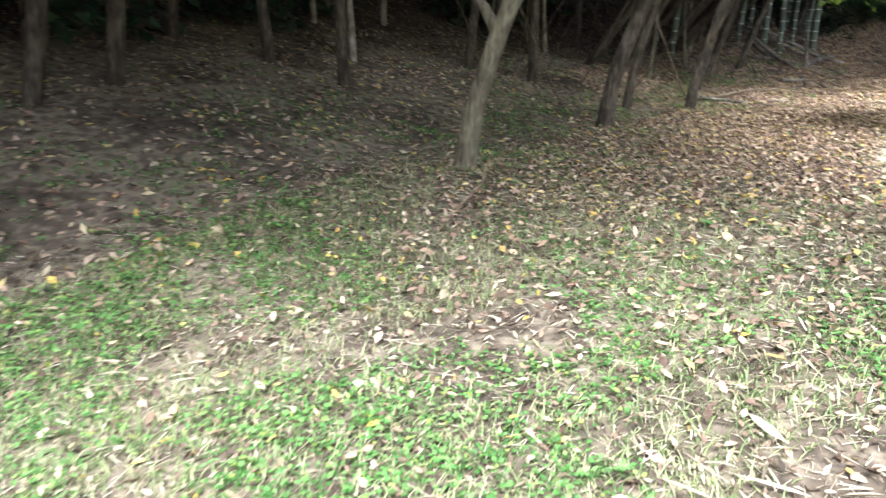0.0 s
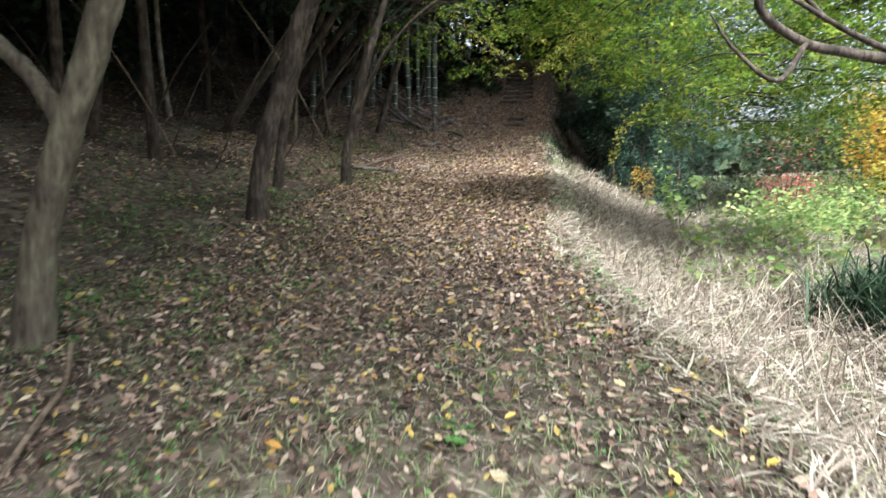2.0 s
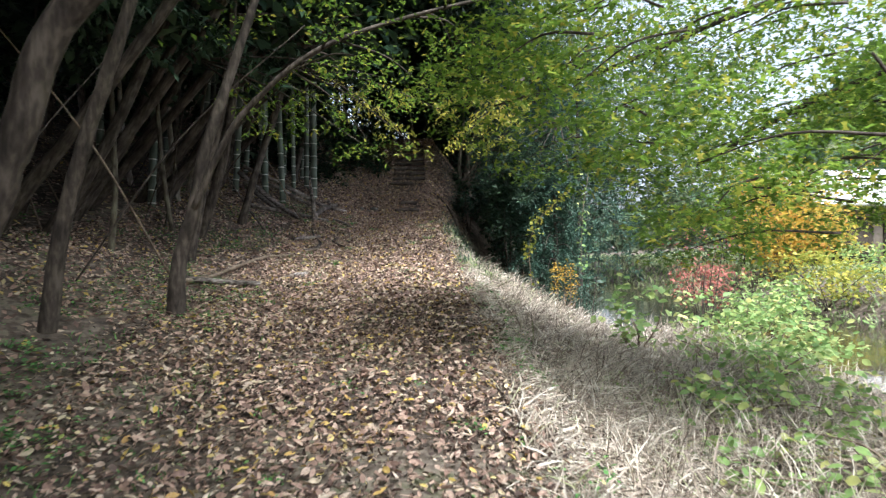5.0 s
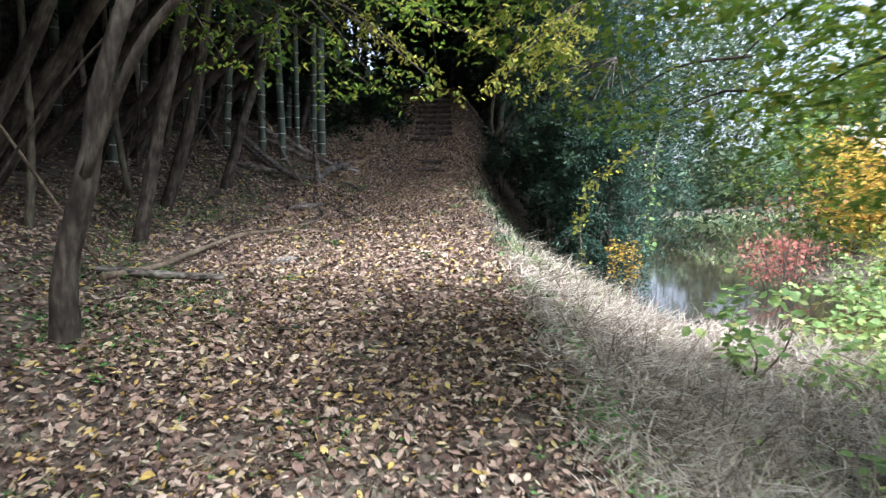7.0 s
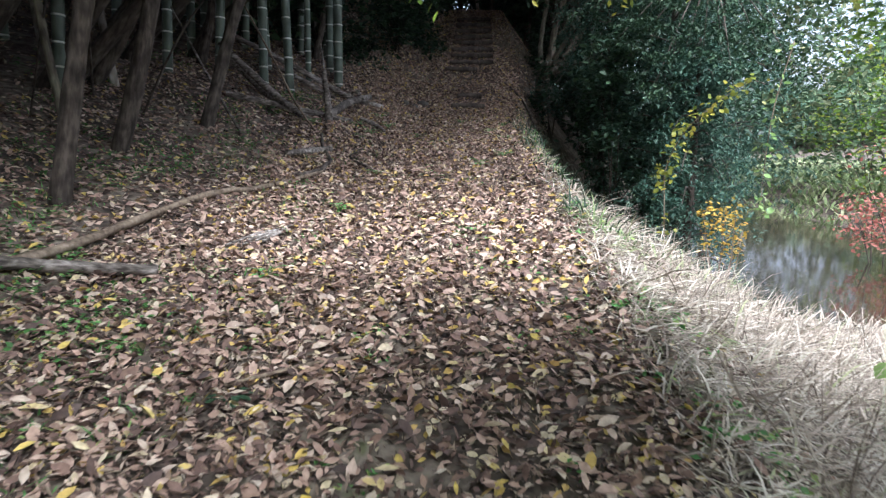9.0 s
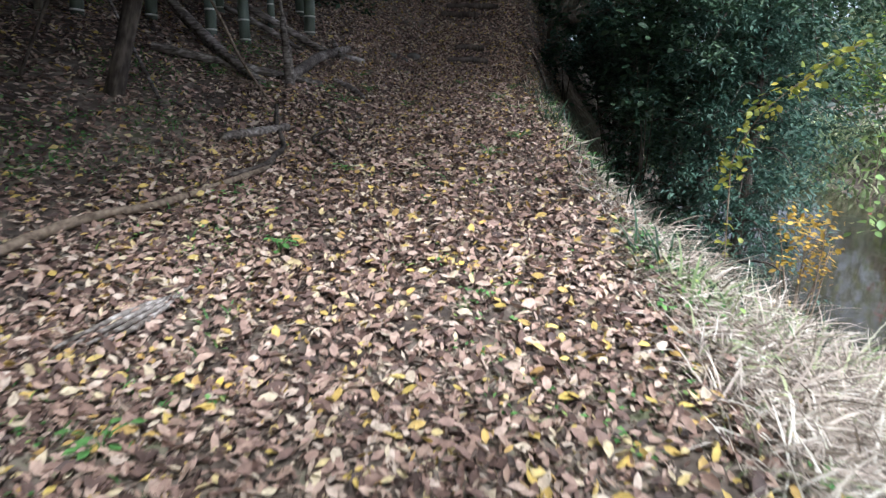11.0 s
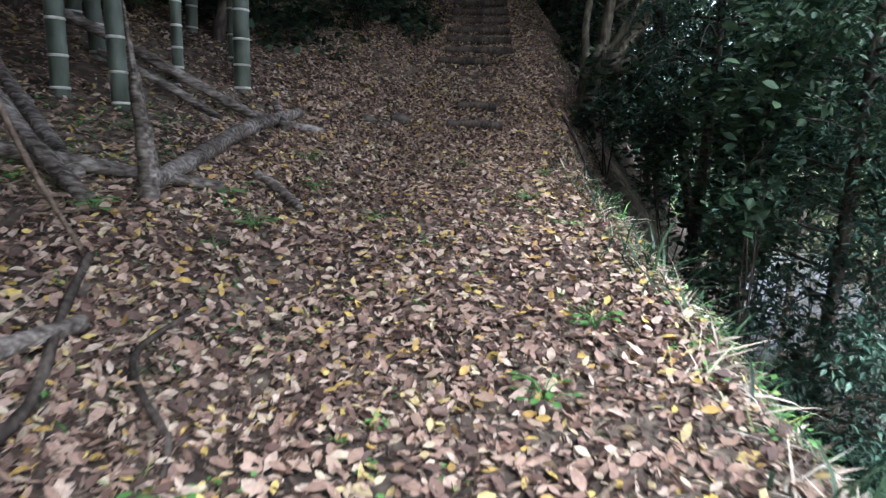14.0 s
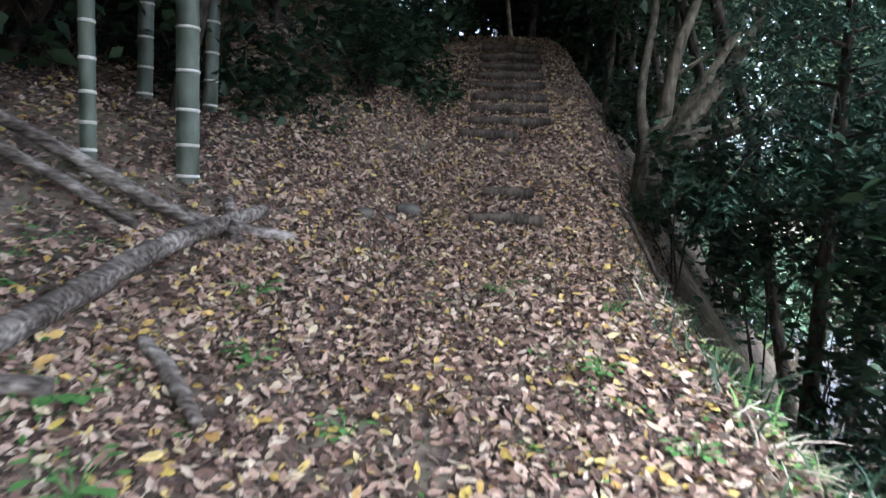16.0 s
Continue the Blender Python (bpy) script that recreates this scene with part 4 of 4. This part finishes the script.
build_tree("many_stemmed_tree", mt, [
    ([mt, (.5, 25.45, 4.45), (.66, 25.6, 4.8), (.72, 25.6, 5.3), (.8, 25.6, 5.8), (1.06, 25.7, 6.6), (1.3, 26, 8)], [.2, .17, .11, .085, .07, .06, .04]),
    ([(.55, 25.45, 4.5), (1.0, 25.5, 4.9), (1.43, 25.5, 5.55), (1.85, 25.5, 6.4), (2.3, 25.6, 7.6)], [.12, .1, .085, .07, .035]),
    ([(.5, 25.4, 4.45), (1.36, 25.3, 4.75), (2.4, 25.1, 5.1), (3.4, 25, 5.6)], [.13, .11, .08, .04]),
    ([(.5, 25.5, 4.4), (.45, 25.9, 5.2), (.6, 26.1, 6.4), (.7, 26.2, 7.8)], [.08, .06, .05, .03]),
    ([(.72, 25.6, 5.4), (1.3, 25.4, 5.75), (2.1, 25.2, 5.85), (3.0, 25, 6.0)], [.025, .022, .018, .008]),
    ([(.5, 25.3, 4.5), (1.0, 25.1, 5.3), (1.6, 24.9, 6.5)], [.07, .06, .03])],
    BARK_GREY, "grey tree with several stems spreading from one foot", "",
    (clusters([(1.3, 26, 8), (2.3, 25.6, 7.8), (3.4, 25, 6), (.7, 26.2, 7.6), (1.6, 24.9, 6.9), (3, 25, 6.4)], 3500, (.7, .7, .45), rng), .13, EVERGREEN, DIAMOND, .7))


# ---------------------------------------------------------------- small plants beside the path
def leafy_plant(x, y, n, size, height, leaf_mat, label, name="leafy_plant"):
    """Broad leaves on short stalks."""
    g = np.random.default_rng(int(abs(x * 57 + y * 131)))
    base = np.array((x, y, gz(x, y) - .01))
    ob = thing(name, base, label, "plant")
    for k in range(n):
        a = g.uniform(0, 6.28)
        tip = np.array([math.cos(a) * g.uniform(.4, 1) * height, math.sin(a) * g.uniform(.4, 1) * height, g.uniform(.4, 1) * height])
        stalk = part("stalk", tube_mesh("stalk", [tube([(0, 0, 0), tip * [.4, .4, .8], tip], [.004, .003, .002], 4, 5)]), leaf_mat, ob)
        v, f = leaf_arrays(tip[None], np.array([[math.cos(a), math.sin(a), -.2]]), np.array([[0, 0, 1.0]]), np.array([size]), np.array([size * .8]), OVAL, 1)
        part("leaf", fast_mesh("leaf", v, f), leaf_mat, stalk)


def fern(x, y, n, length, turn=0.0):
    g = np.random.default_rng(int(abs(x * 77 + y * 31)))
    base = np.array((x, y, gz(x, y) - .01))
    ob = thing("fern", base, "small pale green fern at the path edge", "fern")
    for k in range(n):
        a = turn + g.uniform(-1.4, 1.4)
        d = np.array([math.cos(a), math.sin(a), 0])
        c = curve_points([np.zeros(3), d * length * .5 + [0, 0, length * .4], d * length + [0, 0, length * .25]], 12)
        side = np.array([-d[1], d[0], 0])
        p = np.vstack([c[1:], c[1:]])
        al = np.vstack([np.tile(side, (11, 1)), np.tile(-side, (11, 1))]) + d * .4
        l = np.tile(np.interp(np.arange(11), [0, 3, 10], [.2, .32, .05]) * length, 2)
        part("frond", fast_mesh("frond", *leaf_arrays(p, al, np.array([0, 0, 1.0]) + 0 * al, l, l * .28, DIAMOND, .5)), GRASS, ob)


leafy_plant(-3.21, 19.62, 8, .085, .10, WEED, "low bright green broad-leaved plant in the litter")
leafy_plant(-3.0, 18.75, 7, .07, .09, WEED, "green seedling clump beside a broken post")
leafy_plant(-3.67, 18.75, 9, .08, .12, WEED, "green weeds below fallen logs")
leafy_plant(-1.19, 4.13, 9, .05, .08, WEED, "small bright green plant in the path")
leafy_plant(-2.45, 12.1, 10, .05, .07, EVERGREEN, "dark green tuft on the leafy path")
leafy_plant(-1.25, 17.65, 12, .05, .12, WEED, "green seedlings standing in fallen leaves")
for x, y, n, s in [(-2.75, 20.3, 9, .05), (-2.9, 19.2, 11, .055), (-1.0, 20.6, 9, .04), (-.75, 19.9, 10, .04), (-2.2, 19.9, 8, .04), (-1.5, 21.8, 8, .04), (-.7, 21.6, 9, .04), (-3.0, 21.0, 9, .05), (-.9, 18.3, 10, .045), (-2.6, 15.3, 9, .045)]:
    leafy_plant(x, y, n + 4, s * 1.2, s * 2.8, WEED, "green seedlings standing in fallen leaves")
leafy_plant(-2.5, 17.0, 10, .05, .09, WEED, "green seedlings standing in fallen leaves")
leafy_plant(-2.75, 13.6, 9, .055, .1, WEED, "green seedlings standing in fallen leaves")
for x, y, n, l, a in [(-.3, 14.3, 4, .22, .2), (-.2, 21.3, 5, .25, .1), (-.15, 20.3, 5, .22, -.2), (-.1, 22.4, 4, .25, .2), (-.25, 18.6, 4, .2, 0), (.0, 13.2, 4, .2, .4)]:
    fern(x, y, n, l, a)


def dry_blades(x, y, n, spread):
    """Long bleached leaves lying loose."""
    g = np.random.default_rng(int(abs(x * 41 + y * 83)) + n)
    xs, ys = x + g.normal(0, spread, n), y + g.normal(0, spread, n)
    l = g.uniform(.10, .24, n)
    v, f = leaf_arrays(on_ground(xs, ys, .02), random_dirs(n, g, .15), ground_normal(xs, ys) + .25 * g.standard_normal((n, 3)), l, l * g.uniform(.08, .16, n), OVAL, g.uniform(.1, .8, n))
    stuff("dry_bamboo_leaves", fast_mesh("dry_bamboo_leaves", v, f), STRAW, "bleached long dry leaves lying on the ground", "leaves")


dry_blades(-.91, 15.2, 10, .08)
g = np.random.default_rng(47)
n = 15000
y = g.uniform(3, 19.5, n)
x = rim(y) + np.abs(g.standard_normal(n)) * 1.0 + .1
keep = (lattice(x, y, .6, 22) + .6 * lattice(x, y, .2, 23) > -.25) & (g.uniform(0, 1, n) < np.interp(y, [3, 6, 8], [.2, .5, 1]))
x, y = x[keep], y[keep]
n = len(x)
l = g.uniform(.05, .15, n)
v, f = leaf_arrays(on_ground(x, y, .035), random_dirs(n, g, .3), ground_normal(x, y) + .5 * g.standard_normal((n, 3)), l, l * g.uniform(.09, .2, n), OVAL, g.uniform(-.2, 1.0, n))
stuff("dry_bank_leaves", fast_mesh("dry_bank_leaves", v, f), STRAW, "pale withered bamboo leaves matted on the bank", "leaves")
for x, y, n, s in [(.5, 2.6, 34, .3), (.1, 3.4, 30, .3), (.9, 1.9, 26, .3), (-.3, 2.2, 22, .3), (1.3, 6.2, 90, .6), (1.2, 5.0, 80, .5), (1.0, 9.0, 60, .5), (.9, 12.8, 60, .5), (.8, 16.0, 60, .5)]:
    dry_blades(x, y, n, s)

# ---------------------------------------------------------------- across the stream
def wall_box(x0, x1, y0, y1, z0, z1):
    v = np.array([(x, y, z) for z in (z0, z1) for x, y in ((x0, y0), (x1, y0), (x1, y1), (x0, y1))])
    return v, np.array([[0, 3, 2, 1], [4, 5, 6, 7], [0, 1, 5, 4], [1, 2, 6, 5], [2, 3, 7, 6], [3, 0, 4, 7]])


ROOF = solid_material("pale_roof", [(.3, (.5, .5, .5)), (.7, (.72, .72, .72))], 3, (1, 8, 1), rough=.5, relief=.2, depth=.01)
PLASTER = solid_material("farmhouse_plaster", [(.3, (.16, .13, .10)), (.7, (.28, .24, .2))], 4, rough=.9, relief=.2, depth=.01)
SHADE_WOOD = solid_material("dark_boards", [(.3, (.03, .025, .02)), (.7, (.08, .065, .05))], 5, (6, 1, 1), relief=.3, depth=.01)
hx, hy = 20.5, 33.0
hz = gz(hx, hy) - .3
house = thing("farmhouse", (hx, hy, hz), "low farmhouse with a pale roof and dark boards", "house")
part("wall", fast_mesh("wall", *wall_box(-4, 6, -2.6, 2.6, 0, 2.9)), PLASTER, house)
rv = np.array([(-4.8, -3.6, 2.75), (6.8, -3.6, 2.75), (6.8, 0, 4.6), (-4.8, 0, 4.6), (-4.8, 3.6, 2.75), (6.8, 3.6, 2.75)])
rv = np.vstack([rv, rv + [0, 0, .14]])
part("roof", fast_mesh("roof", rv, np.array([[0, 3, 2, 1], [3, 4, 5, 2], [6, 7, 8, 9], [9, 8, 11, 10], [0, 1, 7, 6], [1, 2, 8, 7], [2, 5, 11, 8], [5, 4, 10, 11], [4, 3, 9, 10], [3, 0, 6, 9]])), ROOF, house)
for k in range(4):
    part("board_panel", fast_mesh("board_panel", *wall_box(-3.4 + 2.3 * k, -1.6 + 2.3 * k, -2.68, -2.603, .3, 2.3)), SHADE_WOOD, house)

for x, y, z, r, h, mat, label, n, leaf in [
        (12.6, 26.5, 3.6, 1.7, 1.5, AMBER, "amber-leaved tree across the stream", 2600, .2), 
        (13.0, 30.0, 4.0, 2.2, 2.4, MAPLE, "green tree with thin crown across the water", 2600, .17), (14, 34, 6.4, 3.2, 5.0, FAR_GREEN, "broad green tree behind the far bank", 5200, .28),
        (8.6, 37, 10.5, 3.0, 4.6, FAR_GREEN, "tall grey-green tree beyond the stream", 5200, .28), (11.8, 41, 12.0, 3.8, 5.4, FAR_GREEN, "tall grey-green tree beyond the stream", 6000, .32), (6.0, 44, 9.0, 3.4, 8.0, FAR_GREEN, "tall grey-green tree beyond the stream", 6000, .32), (17.5, 44, 9.0, 4.0, 8.0, FAR_GREEN, "tall grey-green tree beyond the stream", 6000, .34),
        (15.5, 29, 3.2, 1.3, 1.0, YELLOWING, "yellow-green tree near the farmhouse", 1500, .2), (6.4, 20.6, 2.3, .8, .7, RED, "red-leaved shrub by the stream", 170, .10),
        (7.4, 22.6, 1.4, .9, .45, RED, "low red shrub by the water", 700, .12), 
        (10.5, 21.5, 1.5, 1.3, .6, YELLOWING, "low yellowing thicket on the far bank", 1100, .16), (6.9, 18.2, 1.2, .8, .45, VINE_GREEN, "green thicket by the stream", 800, .14),
        (11.5, 17.6, 1.5, 1.3, .6, GRASS, "low pale green bush on the far bank", 900, .18), (14.5, 23.5, 1.9, 1.4, .5, VINE_GREEN, "leafy bush at the lawn's edge", 900, .18)]:
    shrub("bush" if z < 2.5 else "tree", (x, y, z), (r, r, h), n, leaf, mat, label, DIAMOND, 9, BARK_DARK, category="tree" if z > 2.5 else "shrub")

# wooded hillside far off
g = np.random.default_rng(33)
n = 26000
a = g.uniform(-.15, 1.45, n)
d = g.uniform(75, 210, n)
hx_, hy_ = d * np.sin(a), 5 + d * np.cos(a)
keep = hx_ > 12
hx_, hy_ = hx_[keep], hy_[keep]
crown_h = 5 + 2.5 * lattice(hx_, hy_, 7, 9) + 1.5 * lattice(hx_, hy_, 3, 10)
p = on_ground(hx_, hy_)
p[:, 2] += np.maximum(1, crown_h) * g.uniform(.35, 1.0, len(p))
stuff("far_woods", foliage("far_woods", p, 2.6, g, 1.2, DIAMOND, .9), FAR_GREEN, "hazy wooded hillside beyond the valley", "woods")

# ---------------------------------------------------------------- leaf litter, grass and weeds
def litter_arrays(x, y, length, g, lift=.012, shape=OVAL, ratio=.48, tilt=.35):
    n = len(x)
    p = on_ground(x, y, 0)
    p[:, 2] += g.uniform(.002, lift, n)
    nm = ground_normal(x, y) + g.standard_normal((n, 3)) * tilt
    al = random_dirs(n, g, .3)
    al -= (al * unit(nm)).sum(1)[:, None] * unit(nm)
    return leaf_arrays(p - unit(al) * length[:, None] * .5, al, unit(nm), length, length * ratio * g.uniform(.75, 1.3, n), shape, g.uniform(-.4, 1.8, n))


g = np.random.default_rng(41)
def litter_cover(x, y):
    return (np.interp(y, [-1, 1, 3, 5, 9, 13, 31], [.04, .08, .22, .5, .8, 1, 1]) * (1 - .75 * ramp(x, rim(y) - .25, rim(y) + .25)) * (.4 + .6 * ramp(x, -3.9, -2.9))
            * (.55 + .45 * ramp(lattice(x, y, .45, 14) + .5 * lattice(x, y, .16, 15), -.7, .2)))


n = 200000
y = g.uniform(-.5, 31, n)
x = g.uniform(-3.9, .6, n)
keep = g.uniform(0, 1, n) < litter_cover(x, y)
x, y = x[keep], y[keep]
long = np.interp(y, [4, 9, 13], [.75, .85, 1.0])
v, f = litter_arrays(x, y, long * np.clip(g.lognormal(-2.86, .28, len(x)), .028, .105), g, .05, tilt=.5)
litter = stuff("leaf_litter", fast_mesh("leaf_litter", v, f), LITTER, "thick litter of tan, brown and yellow fallen leaves", "leaves")
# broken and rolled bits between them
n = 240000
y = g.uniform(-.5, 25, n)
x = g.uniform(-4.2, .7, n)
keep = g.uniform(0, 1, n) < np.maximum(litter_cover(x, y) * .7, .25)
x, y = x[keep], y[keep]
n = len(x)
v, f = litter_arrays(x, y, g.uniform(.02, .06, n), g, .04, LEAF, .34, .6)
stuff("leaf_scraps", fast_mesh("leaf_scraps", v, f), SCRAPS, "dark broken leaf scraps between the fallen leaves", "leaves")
n = 26000
x, y = g.uniform(-12, -3.5, n), g.uniform(-1, 31, n)
v, f = litter_arrays(x, y, g.uniform(.05, .11, n), g, .03, LEAF)
x2, y2 = g.uniform(-6.6, -3.0, 24000), g.uniform(11, 28, 24000)
v2, f2 = litter_arrays(x2, y2, g.uniform(.045, .09, 24000), g, .03, LEAF)
v, f = join([(v, f), (v2, f2)])
stuff("slope_litter", fast_mesh("slope_litter", v, f), LITTER, "brown fallen leaves on the shaded slope", "leaves")

# dry grass combed down the bank
g = np.random.default_rng(43)
n = 40000
y = g.uniform(-1, 22.5, n)
off = np.abs(g.standard_normal(n)) * .95 - .12
x = rim(y) + off
keep = (g.uniform(0, 1, n) < np.interp(y, [-1, 1, 4, 15, 17.5, 22.5], [.2, .35, .9, 1, .3, .08]))
x, y = x[keep], y[keep]
n = len(x)
nm = ground_normal(x, y)
d = np.stack([g.normal(.45, .7, n), g.normal(0, .8, n) + .8 * lattice(x, y, .5, 21), np.zeros(n)], -1)
d = unit(d - (d * nm).sum(1)[:, None] * nm) + nm * g.uniform(-.06, .42, n)[:, None]
l = g.uniform(.08, .32, n)
v, f = leaf_arrays(on_ground(x, y, .01), d, nm + .35 * g.standard_normal((n, 3)), l, g.uniform(.004, .014, n), BLADE, g.uniform(.0, 1.1, n))
stuff("dry_grass", fast_mesh("dry_grass", v, f), STRAW, "bleached dry grass hanging down the bank", "grass")
n = 17000
x, y = g.uniform(-.3, 4, n), g.uniform(1, 16.5, n)
keep = x > rim(y) + .5
x, y = x[keep], y[keep]
n = len(x)
d = np.stack([g.normal(.1, .7, n), g.normal(0, .7, n), g.uniform(-.05, .8, n)], -1)
l = g.uniform(.15, .55, n)
v, f = leaf_arrays(on_ground(x, y, .01), d, np.array([0, 0, 1.0]) + .3 * g.standard_normal((n, 3)), l, g.uniform(.004, .012, n), BLADE, g.uniform(.2, 1.6, n))
n = 20000
x2, y2 = g.uniform(-.3, 4.2, n), g.uniform(9.5, 16.8, n)
keep = x2 > rim(y2) + .3
x2, y2 = x2[keep], y2[keep]
n = len(x2)
d = np.stack([g.normal(.3, .7, n), g.normal(0, .8, n), g.uniform(-.3, .4, n)], -1)
v2, f2 = leaf_arrays(on_ground(x2, y2, .02), d, np.array([0, 0, 1.0]) + .3 * g.standard_normal((n, 3)), g.uniform(.12, .5, n), g.uniform(.006, .018, n), BLADE, g.uniform(.2, 1.4, n))
v, f = join([(v, f), (v2, f2)])
stuff("dead_reeds", fast_mesh("dead_reeds", v, f), STRAW, "matted dead reeds on the low ground", "grass")

n = 48000
x, y = g.uniform(-4.5, 3, n), g.uniform(-1.5, 7.5, n)
d = random_dirs(n, g, .12)
l = g.uniform(.03, .13, n)
v, f = leaf_arrays(on_ground(x, y, .012), d, np.array([0, 0, 1.0]) + .3 * g.standard_normal((n, 3)), l, g.uniform(.002, .008, n), BLADE, g.uniform(-.2, .8, n))
stuff("straw_scraps", fast_mesh("straw_scraps", v, f), STRAW, "pale scraps of straw and cut grass", "grass")


def grass_patch(name, xs, ys, weight, n, length, leaf_mat, label, seed, width=.006):
    g = np.random.default_rng(seed)
    x, y = g.uniform(*xs, n), g.uniform(*ys, n)
    keep = g.uniform(0, 1, n) < weight(x, y)
    x, y = x[keep], y[keep]
    n = len(x)
    d = random_dirs(n, g, .2)
    d[:, 2] = g.uniform(.2, 1.2, n)
    l = length * g.uniform(.4, 1.3, n)
    v, f = leaf_arrays(on_ground(x, y, -.005), d, np.array([0, 0, 1.0]) + d * .2, l, width, BLADE, 1.2)
    stuff(name, fast_mesh(name, v, f), leaf_mat, label, "grass")


def patches(scale, seed, cut):
    return lambda x, y: ramp(lattice(x, y, scale, seed), cut - .15, cut + .25)


grass_patch("meadow_grass", (-4, 2.2), (-1.5, 6), lambda x, y: patches(.7, 5, -.45)(x, y) * (1 - .85 * ramp(y, 2, 5.5)), 85000, .08, GRASS, "short green grass on the open ground", 51)
grass_patch("rim_grass", (-1.2, .7), (2, 24), lambda x, y: np.exp(-((x - rim(y) - .12) / .22) ** 2) * patches(.8, 6, -.1)(x, y), 26000, .11, GRASS, "green grass along the path edge", 52, .005)
grass_patch("shade_grass", (-6.5, -2.6), (3, 19), lambda x, y: patches(.8, 7, .0)(x, y) * .45, 20000, .09, WEED, "low green undergrowth below the trees", 53, .01)
grass_patch("far_meadow", (3, 26), (29, 60), lambda x, y: ramp(x, 3, 6), 13000, .45, GRASS, "rough grass on the far bank", 55, .09)
grass_patch("lawn", (8.2, 25), (9, 34), lambda x, y: ramp(x, 8.2, 10), 17000, .25, GRASS, "bright lawn across the stream", 54, .05)


def weeds(name, xs, ys, weight, n, size, leaf_mat, label, seed):
    g = np.random.default_rng(seed)
    x, y = g.uniform(*xs, n), g.uniform(*ys, n)
    keep = g.uniform(0, 1, n) < weight(x, y)
    x, y = x[keep], y[keep]
    m = 6
    p = np.repeat(on_ground(x, y), m, axis=0)
    k = len(p)
    p += np.stack([g.normal(0, size, k), g.normal(0, size, k), g.uniform(.015, size * 1.6, k)], -1)
    v, f = leaf_arrays(p, random_dirs(k, g, .3), random_dirs(k, g, 1) * .5 + [0, 0, 1], size * g.uniform(.6, 1.3, k), size * g.uniform(.5, 1, k), LEAF, 1)
    stuff(name, fast_mesh(name, v, f), leaf_mat, label, "weeds")


weeds("clover", (-4, 2.4), (-1.5, 6.5), lambda x, y: patches(.5, 8, -.15)(x, y) * (1 - .9 * ramp(y, 1.3, 4.5)), 20000, .026, WEED, "fresh green clover and seedlings", 61)
weeds("path_seedlings", (-3.2, -.4), (5, 23), lambda x, y: patches(.45, 9, .28)(x, y) * .5, 3500, .03, WEED, "green seedlings poking through fallen leaves", 62)
weeds("slope_weeds", (-7.5, -3.0), (1, 21), lambda x, y: patches(.7, 10, -.1)(x, y) * np.interp(x, [-6, -4.5, -3.3, -3], [.3, .9, .9, .2]), 6500, .04, WEED, "leafy weeds on the shaded slope", 63)
weeds("rim_weeds", (-.8, .4), (6, 23), lambda x, y: np.exp(-((x - rim(y) - .2) / .2) ** 2) * patches(.6, 11, -.1)(x, y), 3600, .04, WEED, "green weeds below the path edge", 64)

# single leaves on top of the litter
g = np.random.default_rng(71)
shapes = []
for k in range(6):
    v, f = leaf_arrays(np.array([[-.5, 0, 0.0]]), np.array([[1.0, 0, 0]]), np.array([[0, 0, 1.0]]), np.array([1.0]), np.array([g.uniform(.4, .6)]), OVAL, g.uniform(.3, 1.6))
    me = fast_mesh("leaf", v, f)
    shapes.append(me)
SINGLE_LEAF, nodes, links, b = material("single_leaf")
info = nodes.new("ShaderNodeObjectInfo")
r = colour_ramp(nodes, [(0, (.25, .15, .10)), (.4, (.46, .35, .26)), (.55, (.56, .47, .30)), (.72, (.58, .45, .13)), (.86, (.62, .45, .08)), (1, (.55, .29, .08))])
links.new(info.outputs["Random"], r.inputs["Fac"])
links.new(r.outputs["Color"], b.inputs["Base Color"])
b.inputs["Roughness"].default_value = .55
for k in range(290):
    y = float(g.uniform(2.5, 22))
    x = float(g.uniform(-2.9, rim(y) - .1))
    me = shapes[k % 6]
    ob = part("leaf", me, SINGLE_LEAF, litter)
    s = float(g.uniform(.055, .10))
    nrm = Vector(ground_normal(np.array(x), np.array(y)).tolist())
    q = nrm.to_track_quat("Z", "Y").to_matrix().to_4x4()
    ob.matrix_basis = Matrix.Translation((x, y, gz(x, y) + .03)) @ q @ pose(0, 0, 0, g.uniform(-15, 15), g.uniform(-15, 15), g.uniform(0, 360)) @ Matrix.Diagonal((s, s, s, 1))
